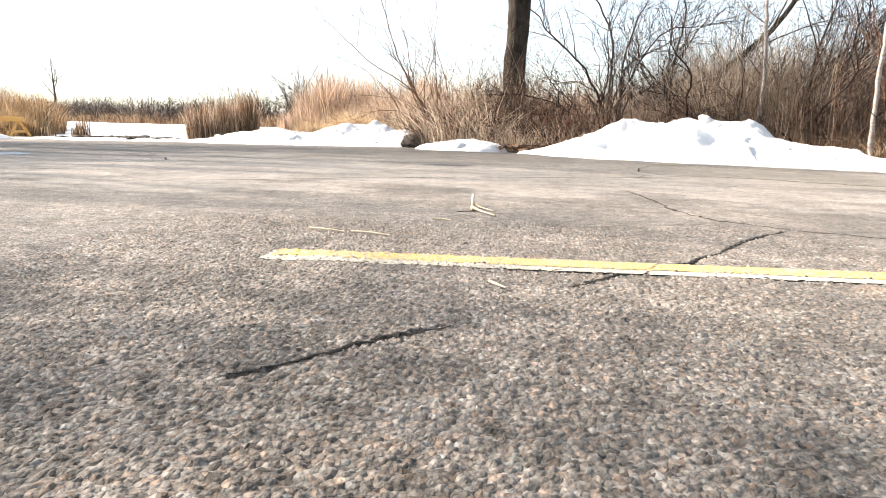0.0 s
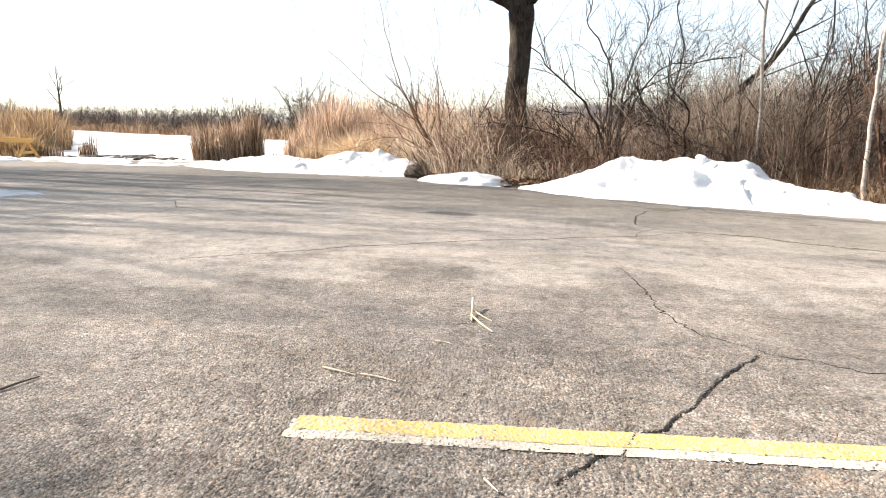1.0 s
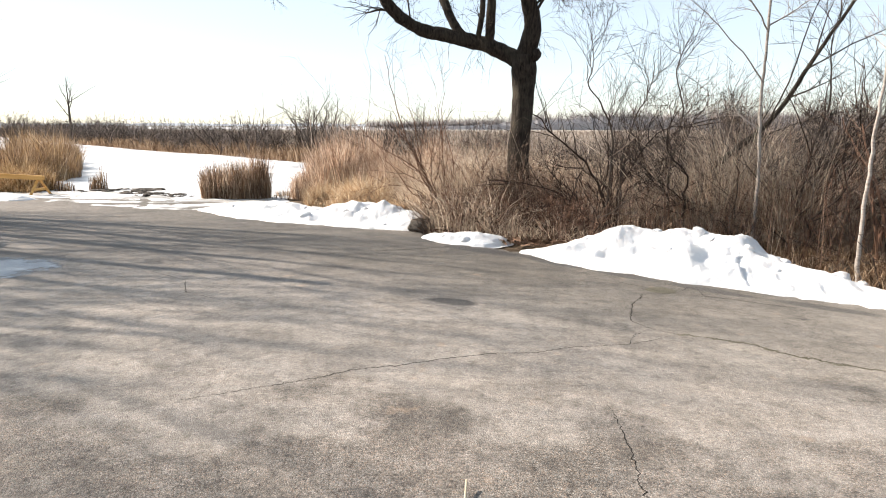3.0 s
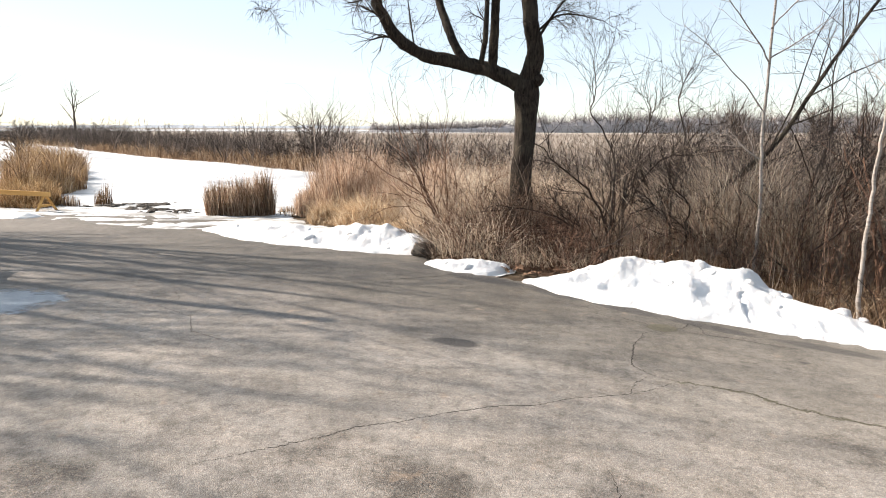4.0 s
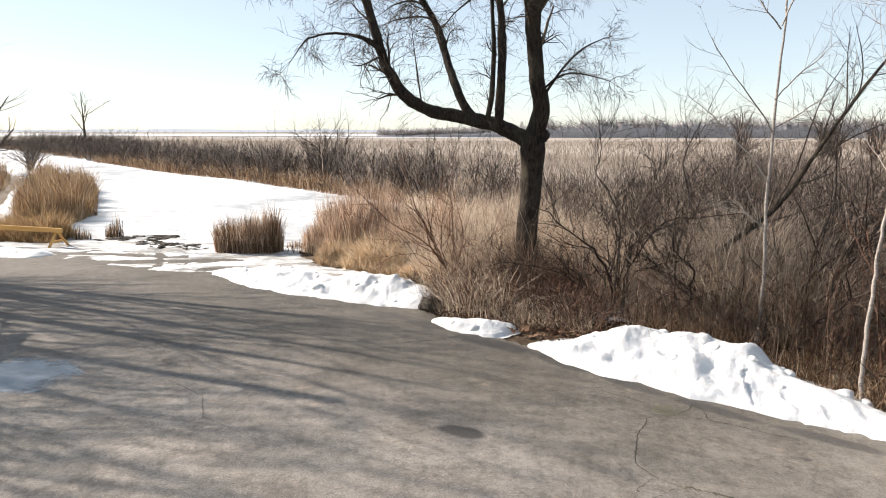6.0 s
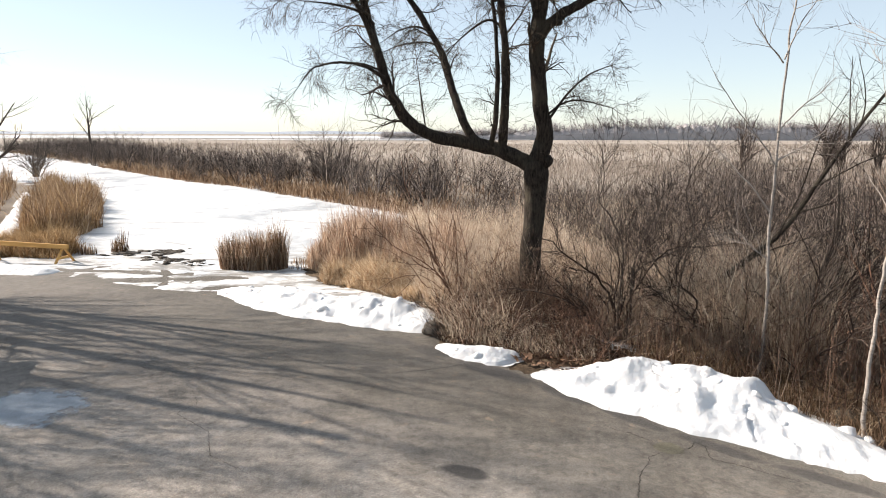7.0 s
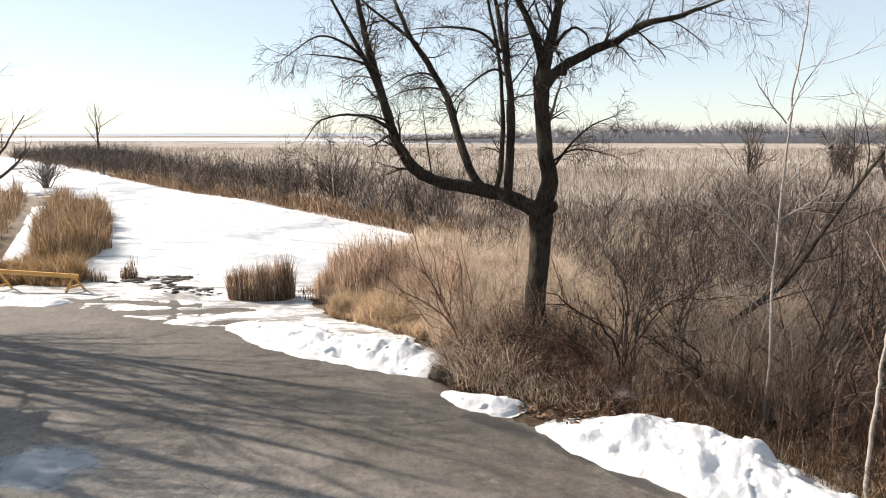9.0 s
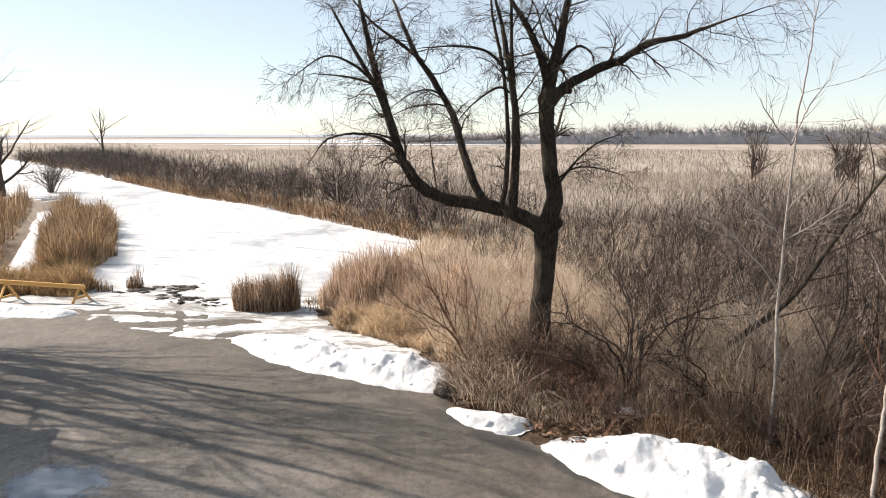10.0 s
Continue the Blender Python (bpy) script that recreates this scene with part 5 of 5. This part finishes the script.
def litter(poly, count, size=0.032):
    s = scatter(poly, count)
    s[:, 2] += 0.05 + rng.uniform(0, 0.08, count)
    a = rng.normal(0, size, (count, 3)) * (1, 1, 0.5)
    b = rng.normal(0, size, (count, 3)) * (1, 1, 0.5)
    v = np.stack([s + a, s + b, s - a, s - b], 1).reshape(-1, 3)
    return [(v, np.arange(count * 4).reshape(-1, 4))]


stuff("leaf_litter", litter([(-0.7, 12.9), (0.9, 11.6), (1.6, 10.95), (2.6, 10.6), (3.4, 12), (1.5, 14.5), (-0.7, 14)], 2600), M_LEAF, "brown fallen leaves under the brush", "leaves")
# old snow lying between the stems of the thicket
thin = sheet("thicket_snow", np.arange(2.0, 16, 0.15), np.arange(8.5, 18, 0.15),
             lambda x, y: ground_z(x, y) - 0.08 + 0.2 * np.clip(LAT.fbm(x + 40, y, 0.8, 4), -0.4, 0.6), lambda x, y: (inside_by([(2.6, 12.5), (3.8, 12.0), (4.8, 11.8), (5.2, 12.6), (4, 13.8), (2.8, 14.4)], x, y) > 0.0) & (LAT.fbm(x + 40, y, 0.8, 4) > 0.1), M_SNOW)
tagged(thin, "thin leftover snow between the brush stems", "snow", kind="structure")


def reeds(poly, count, height, width=0.02, lean=0.16, edge=0.0, curl=0.35, tuft=0.25, rag=0.0):
    s = scatter(poly, count, edge)
    if rag:
        s = s[inside_by(poly, s[:, 0], s[:, 1]) + rag * LAT.fbm(s[:, 0] + 60, s[:, 1], 0.9, 4) > 0.05]
        count = len(s)
    h = height * rng.beta(2.2, 1.6, count) * 1.25 * np.clip(1 + tuft * LAT.fbm(s[:, 0], s[:, 1], 0.9, 3), 0.15, 2)
    h = h * (0.55 + 0.45 * smooth01(inside_by(poly, s[:, 0], s[:, 1]) + 0.25 * LAT.fbm(s[:, 0], s[:, 1], 1.5, 3), 0, 0.4))
    return blades(s, h, lean, width, curl)


MID = [(2.9, 12.8), (4.0, 12.1), (5.6, 11.3), (7.2, 10.2), (10, 9.4), (11, 17), (3, 18)]
stuff("undergrowth", [reeds(MID, 62000, 1.4, 0.0095, 0.45, 0, 0.8, 0.9, 0.4), reeds(BRUSH_BACK, 26000, 0.8, 0.012, 0.6, 0.0, 0.9, 0.9), reeds(BRUSH_FAR, 14000, 1.0, 0.024, 0.5, 0, 0.7, 0.6), reeds(TREE_FOOT, 5000, 0.75, 0.012, 0.7, 0, 0.8, 0.6)],
      M_UNDER, "matted tan dead grass under the brush", "grass")
stuff("undergrowth", [reeds([(3.0, 11.2), (4.6, 10.4), (5.3, 9.4), (5.85, 8.3), (6.6, 7.4), (9, 6.5), (9, 9.5), (6.5, 11), (3.4, 12.4)], 9000, 0.38, 0.01, 0.7, 0, 0.9, 0.8)], M_SEDGE, "matted brown dead weeds close behind the snow heap", "grass")
stuff("fine_grass", [reeds(BRIGHT, 52000, 1.35, 0.012, 0.45, 0, 0.7, 0.5)], M_PINK, "fine wispy pinkish-tan dead grass round the willow", "grass")
CLUMP = ellipse(-7.05, 20.25, 1.2, 0.62)
stuff("reed_clump", [reeds(CLUMP, 3600, 1.5, 0.017, 0.11, 0, 0.3, 0.3, 0.3)], M_SEDGE, "round stand of dry brown cattail reeds in the snow", "reeds")
stuff("reed_clump", [reeds(CLUMP, 2400, 1.55, 0.014, 0.13, 0, 0.35, 0.3, 0.3)], M_REED, "paler dry stems among the brown cattail reeds", "reeds")
REEDBED = [(-5.4, 20.8), (-4.7, 19.7), (-3.2, 18.9), (-1.8, 18.1), (-0.6, 16.6), (0.3, 16.8), (0.0, 20), (-1.4, 22.4), (-3.2, 23.2), (-5.2, 22.6)]
stuff("reed_bed", [reeds(REEDBED, 23000, 1.5, 0.018, 0.13, 0, 0.35, 0.55, 0.4)], M_REED, "broad bed of dry tan cattail reeds beside the channel", "reeds")
stuff("reed_bed", [reeds(REEDBED, 3500, 1.4, 0.018, 0.15, 0, 0.4, 0.55, 0.4)], M_SEDGE, "darker brown reeds standing in the tan bed", "reeds")
BANK_GRASS = [(-4.9, 23.6), (-1.2, 22.2), (0.2, 20), (4.5, 21), (4, 33), (-2.4, 34), (-3.4, 31), (-4.8, 26)]
stuff("bank_grass", [reeds(BANK_GRASS, 26000, 0.85, 0.022, 0.4, 0, 0.7, 0.7, 0.3)], M_PINK, "low dead grass on the bank behind the reeds", "grass")
FRINGE = [(-4.6, 18.8), (-4.3, 17.9), (-2.9, 17.2), (-0.9, 15.8), (-0.5, 14.6), (0.4, 15.0), (-0.6, 16.8), (-2.4, 18.8), (-4.2, 19.6)]
stuff("straw_grass", [reeds(FRINGE, 13000, 0.7, 0.016, 0.5, 0, 0.8, 0.7, 0.45)], M_GRASS, "low straw-coloured grass before the reeds", "grass")
LEFTBED = [(-16.6, 24.6), (-17.6, 29.8), (-24.0, 40.5), (-29, 47.5), (-32.6, 47.5), (-28.1, 40), (-24.4, 33.5), (-20.4, 27.8), (-18.9, 25.4)]
LEFTBED2 = [(-20.6, 25.0), (-22.1, 27.6), (-26.6, 34.5), (-35.2, 48), (-41, 56), (-60, 62), (-60, 40), (-30, 22), (-20.4, 22.6)]
stuff("reed_bed", [reeds(LEFTBED, 19000, 1.5, 0.024, 0.2, 0, 0.5, 0.7, 0.5)], M_SEDGE, "stand of dry brown reeds on the channel's near bank", "reeds")
stuff("reed_bed", [reeds(LEFTBED, 11000, 1.35, 0.024, 0.3, 0, 0.6, 0.8, 0.4), reeds(LEFTBED2, 6000, 1.4, 0.03, 0.4, 0, 0.6, 1.0, 0.4)], M_TAWNY, "tawny dry reeds mixed into the brown beds", "reeds")
stuff("reed_bed", [reeds(LEFTBED2, 24000, 1.4, 0.036, 0.25, 0, 0.55, 0.9, 0.5)], M_SEDGE, "wide bed of dry brown reeds beyond the barrier", "reeds")
stuff("straw_grass", [reeds([(-19.5, 21.4), (-14.4, 21.3), (-14.5, 23.0), (-16.4, 25.2), (-17.6, 27.0), (-18.8, 25.0)], 14000, 0.85, 0.018, 0.45, 0, 0.7, 0.7, 0.5), reeds([(-19.2, 24.4), (-16.6, 24.2), (-17.2, 27.5), (-19.8, 28)], 4000, 0.7, 0.02, 0.5, 0, 0.7, 0.8, 0.6)], M_TAWNY, "tawny dry grass behind the timber barrier", "grass")
for cx, cy, rx, cnt, hh in ((-14.0, 22.4, 0.36, 90, 1.15), (-13.1, 23.0, 0.34, 130, 1.3), (-5.6, 21.2, 0.5, 110, 0.45), (-5.5, 20.3, 0.4, 60, 0.35)):
    stuff("reed_tuft", [reeds(ellipse(cx, cy, rx, rx * 0.7), cnt, hh, 0.026, 0.06, 0, 0.2)], M_SEDGE, "thin tuft of dry reeds standing in the snow", "reeds")

# bushes along the channel's far side, then the open marsh
BELT = [(-1.5, 33.6), (-2.2, 34.5), (-4.6, 37.9), (-8.1, 41.4), (-13.6, 47.2), (-19.6, 54.2), (-27, 60.2), (-50, 85), (-75, 111), (-112, 149), (-112, 185), (-60, 120), (-30, 84), (-8, 62), (6, 48), (4, 40)]
stuff("bank_bushes", thicket(BELT, 5600, 3.7, 0.026, 0.34, 7, flat=True, clump=12), M_GREYBRUSH, "long belt of grey bare bushes behind the channel", "brush")
stuff("bank_grass", [reeds(BELT, 12000, 1.0, 0.05, 0.3), reeds([(-1.5, 33.4), (-2.5, 34.2), (-8.4, 41.1), (-19.9, 53.9), (-27.4, 59.8), (-50.3, 84.6), (-48, 87), (-25, 62.5), (-17.5, 56.5), (-6, 43.2), (0, 35.2)], 14000, 0.9, 0.04, 0.4, 0, 0.7, 0.8)], M_SEDGE, "dry tan grass among the bushes", "grass")
MARSH1 = [(4, 40), (50, 38), (70, 60), (60, 100), (-20, 100), (-30, 84), (-8, 62)]
MARSH2 = [(-60, 122), (-30, 86), (60, 98), (150, 130), (170, 260), (-140, 260)]
stuff("marsh_grass", [reeds(MARSH1, 30000, 1.1, 0.045, 0.3), reeds(MARSH2, 26000, 1.2, 0.12, 0.3)], M_MARSH, "open plain of pale dry marsh grass", "grass")


def woods(x0, x1, y0, y1, count, h, width):
    x = x0 + (x1 - x0) * rng.random(count) ** 0.85
    y = rng.uniform(y0, y1, count)
    s = np.column_stack([x, y, np.full(count, WATER)])
    hh = h * rng.uniform(0.35, 1.0, count) * (1 + 0.3 * LAT.fbm(x, y * 0, 0.03, 3)) * (0.35 + 0.65 * smooth01(x, x0, 120))
    P = grow(s, np.column_stack([rng.normal(0, 0.1, (count, 2)), np.ones(count)]), hh, 4, 0.06, 0)
    R = taper(np.full(count, width), 4, 0.4)
    b, _, _ = shoots(P, R, [(9, 0.03, 1.0, 40, h * 0.3, 3, 2, 0.1, 0.05, 0.9, width * 0.6)])
    return [ribbons(P, R)] + b


def wood_mass(x0, x1, y, h):
    """The dense body of the far wood: a ragged-topped bank of crowns."""
    x = np.arange(x0, x1, 0.7)
    top = h * (0.2 + 0.8 * smooth01(x, x0, 130)) * (0.72 + 0.16 * LAT.fbm(x, x * 0, 0.035, 3) + 0.12 * LAT.fbm(x, x * 0 + 5, 0.4, 3))
    rows = [np.column_stack([x, y + d + 0 * x, WATER + q * top]) for q, d in ((0, 0), (0.55, 1), (0.85, 3), (1.0, 6), (0.9, 12), (0, 14))]
    n = len(x)
    i = np.arange(n - 1)
    return np.concatenate(rows), np.concatenate([np.stack([k * n + i, k * n + i + 1, (k + 1) * n + i + 1, (k + 1) * n + i], 1) for k in range(len(rows) - 1)])


stuff("far_woods", [wood_mass(-60, 460, 445, 13.0)], M_WOODMASS, "mass of distant bare woods in painted grey haze", "woods")
stuff("far_woods", woods(-60, 460, 448, 456, 3600, 13.5, 0.22), M_FARWOOD, "distant line of bare woods across the marsh, coloured hazy grey", "woods")
# the frozen lake and the low shore far beyond
for i, (x0, x1, y0, y1) in enumerate(((-1500, -20, 520, 1000), (-900, 60, 400, 440))):
    lake = sheet("lake_ice", np.linspace(x0, x1, 60), np.linspace(y0, y1, 20), lambda x, y: np.full(x.shape, WATER + 0.25),
                 lambda x, y, a=x0, b=x1, c=y0, d=y1: (LAT.fbm(x * 0.25, y, 0.02, 3) > -0.25) & (x < b - 40 * (1 + LAT.at(y, y, 0.05))), M_CHANNEL)
    tagged(lake, "distant sheet of snowy lake ice", "frozen water", kind="structure")
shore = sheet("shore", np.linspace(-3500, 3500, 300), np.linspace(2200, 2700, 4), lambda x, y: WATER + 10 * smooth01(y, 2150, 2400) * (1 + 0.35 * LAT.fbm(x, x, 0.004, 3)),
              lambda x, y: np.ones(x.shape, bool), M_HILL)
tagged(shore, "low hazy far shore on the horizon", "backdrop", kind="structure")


# ---- small things ----
def beam(a, b, w, h, up=(0, 0, 1)):
    """A bevelled timber from a to b."""
    a, b = Vector(a), Vector(b)
    d = b - a
    bm = bmesh.new()
    rot = d.to_track_quat("X", "Z").to_matrix().to_4x4()
    bmesh.ops.create_cube(bm, size=1, matrix=Matrix.Translation((a + b) / 2) @ rot @ Matrix.Diagonal((d.length, w, h, 1)))
    bmesh.ops.bevel(bm, geom=bm.edges[:], offset=min(w, h) * 0.12, segments=2, affect="EDGES")
    return bm


def barrier():
    x0, x1, y = -16.6, -13.45, 20.6
    z0 = float(ground_z(-15, y))
    ob = new("timber_barrier")
    ob.matrix_basis = Matrix.Translation((-15, y, z0))
    bpy.context.view_layer.update()
    tagged(ob, "low yellow-brown timber barrier on A-shaped legs", "barrier")
    part("rail", beam((x0, y, z0 + 0.72), (x1, y - 0.1, z0 + 0.58), 0.09, 0.15), M_WOOD, ob)
    for px in (x0 + 0.25, x1 - 0.25):
        top = z0 + 0.66 - (px - x0) * 0.045
        for dy, dx in ((-0.42, -0.12), (0.42, 0.12)):
            part("leg", beam((px + dx, y + dy, z0 - 0.08), (px, y + dy * 0.1, top), 0.09, 0.05), M_WOOD, ob)
        part("brace", beam((px - 0.05, y - 0.25, z0 + 0.2), (px + 0.05, y + 0.25, z0 + 0.2), 0.05, 0.08), M_WOOD, ob)


barrier()


def twig_thing(name, pts, r0, mat, label):
    pts = [(x, y, float(ground_z(x, y)) + z) for x, y, z in pts]
    path = curve_path(pts, 12)
    v, q = tubes(path[None], taper([r0], 12, 0.5), 7)
    return raw_mesh(name, v, q, mat, True)


straw = tagged(new("dry_stalk", twig_thing("dry_stalk", [(0.147, 3.02, 0.05), (0.14, 2.92, 0.03), (0.13, 2.8, 0.008), (0.128, 2.73, 0.008)], 0.0075, M_STRAW, "")),
               "split bleached reed stalk lying on the asphalt", "stalk")
add_part("splinter", twig_thing("splinter", [(0.13, 2.83, 0.012), (0.17, 2.7, 0.007), (0.215, 2.57, 0.007)], 0.0065, M_STRAW, ""), straw)
add_part("splinter", twig_thing("splinter", [(0.14, 2.9, 0.02), (0.18, 2.83, 0.01), (0.225, 2.75, 0.006)], 0.0045, M_STRAW, ""), straw)
for pts in ([(-0.45, 2.07, 0.004), (-0.38, 2.03, 0.006), (-0.32, 2.0, 0.004)], [(-0.3, 2.01, 0.004), (-0.24, 1.985, 0.006), (-0.17, 1.95, 0.004)], [(-0.04, 2.42, 0.004), (0.0, 2.41, 0.005), (0.03, 2.39, 0.004)],
            [(0.10, 1.31, 0.004), (0.115, 1.28, 0.004), (0.13, 1.25, 0.004)]):
    tagged(new("dry_stalk", twig_thing("dry_stalk", pts, 0.0035, M_STRAW, "")), "short bleached straw on the asphalt", "stalk")
tagged(new("dead_twig", twig_thing("dead_twig", [(-1.43, 1.75, 0.005), (-1.4, 1.82, 0.008), (-1.375, 1.89, 0.005)], 0.0045, M_DARKBARK, "")), "short dark dead twig on the asphalt", "twig")
tagged(new("dead_twig", twig_thing("dead_twig", [(0.06, 2.68, 0.005), (0.1, 2.685, 0.007), (0.15, 2.68, 0.005)], 0.0018, M_DARKBARK, "")), "thin dark twig under the split reed stalk", "twig")


def boulder(x, y, r, squash, label, mat, name="boulder", fine=4, rugged=0.22, stretch=1.0):
    bm = bmesh.new()
    bmesh.ops.create_icosphere(bm, subdivisions=fine, radius=r)
    for vert in bm.verts:
        vert.co *= 1 + rugged * noise.fractal(vert.co * (1.2 if rugged > 0.5 else 2.2) / r + Vector((x, y, 0)), 0.8, 2.0, 4)
        vert.co.z *= squash
        vert.co.x *= stretch
        vert.co += Vector((x, y, float(ground_z(x, y)) + r * squash * 0.45))
    for face in bm.faces:
        face.smooth = True
    return tagged(part(name, bm, mat), label, name.replace("_", " "), "mud lumps on the shore" if name == "mud_lump" else "")


boulder(5.95, 9.2, 0.19, 0.7, "rounded tan stone half hidden behind the snow heap", M_STONE)
boulder(-0.62, 13.15, 0.24, 0.8, "dark clod of earth at the end of the snow bank", M_MUD, "earth_clod")
for i in range(130):
    q = rng.random()
    if i < 70:
        cx, cy = -13.2 + 2.4 * q + 0.12 * rng.normal(), 22.6 + 0.5 * q + 0.28 * rng.normal()
    else:
        cx, cy = -11.6 + 2.8 * q + 0.15 * rng.normal(), 21.7 - 0.8 * q + 0.25 * rng.normal()
    boulder(cx, cy, 0.035 + 0.09 * rng.random() ** 2, 0.42, "jagged lump of frozen mud on the broken shore ice", M_MUD, "mud_lump", 3, 0.7, 1 + 1.6 * rng.random())
boulder(5.25, 8.0, 0.13, 0.5, "dark earth clod frozen in the snow heap", M_MUD, "earth_clod")
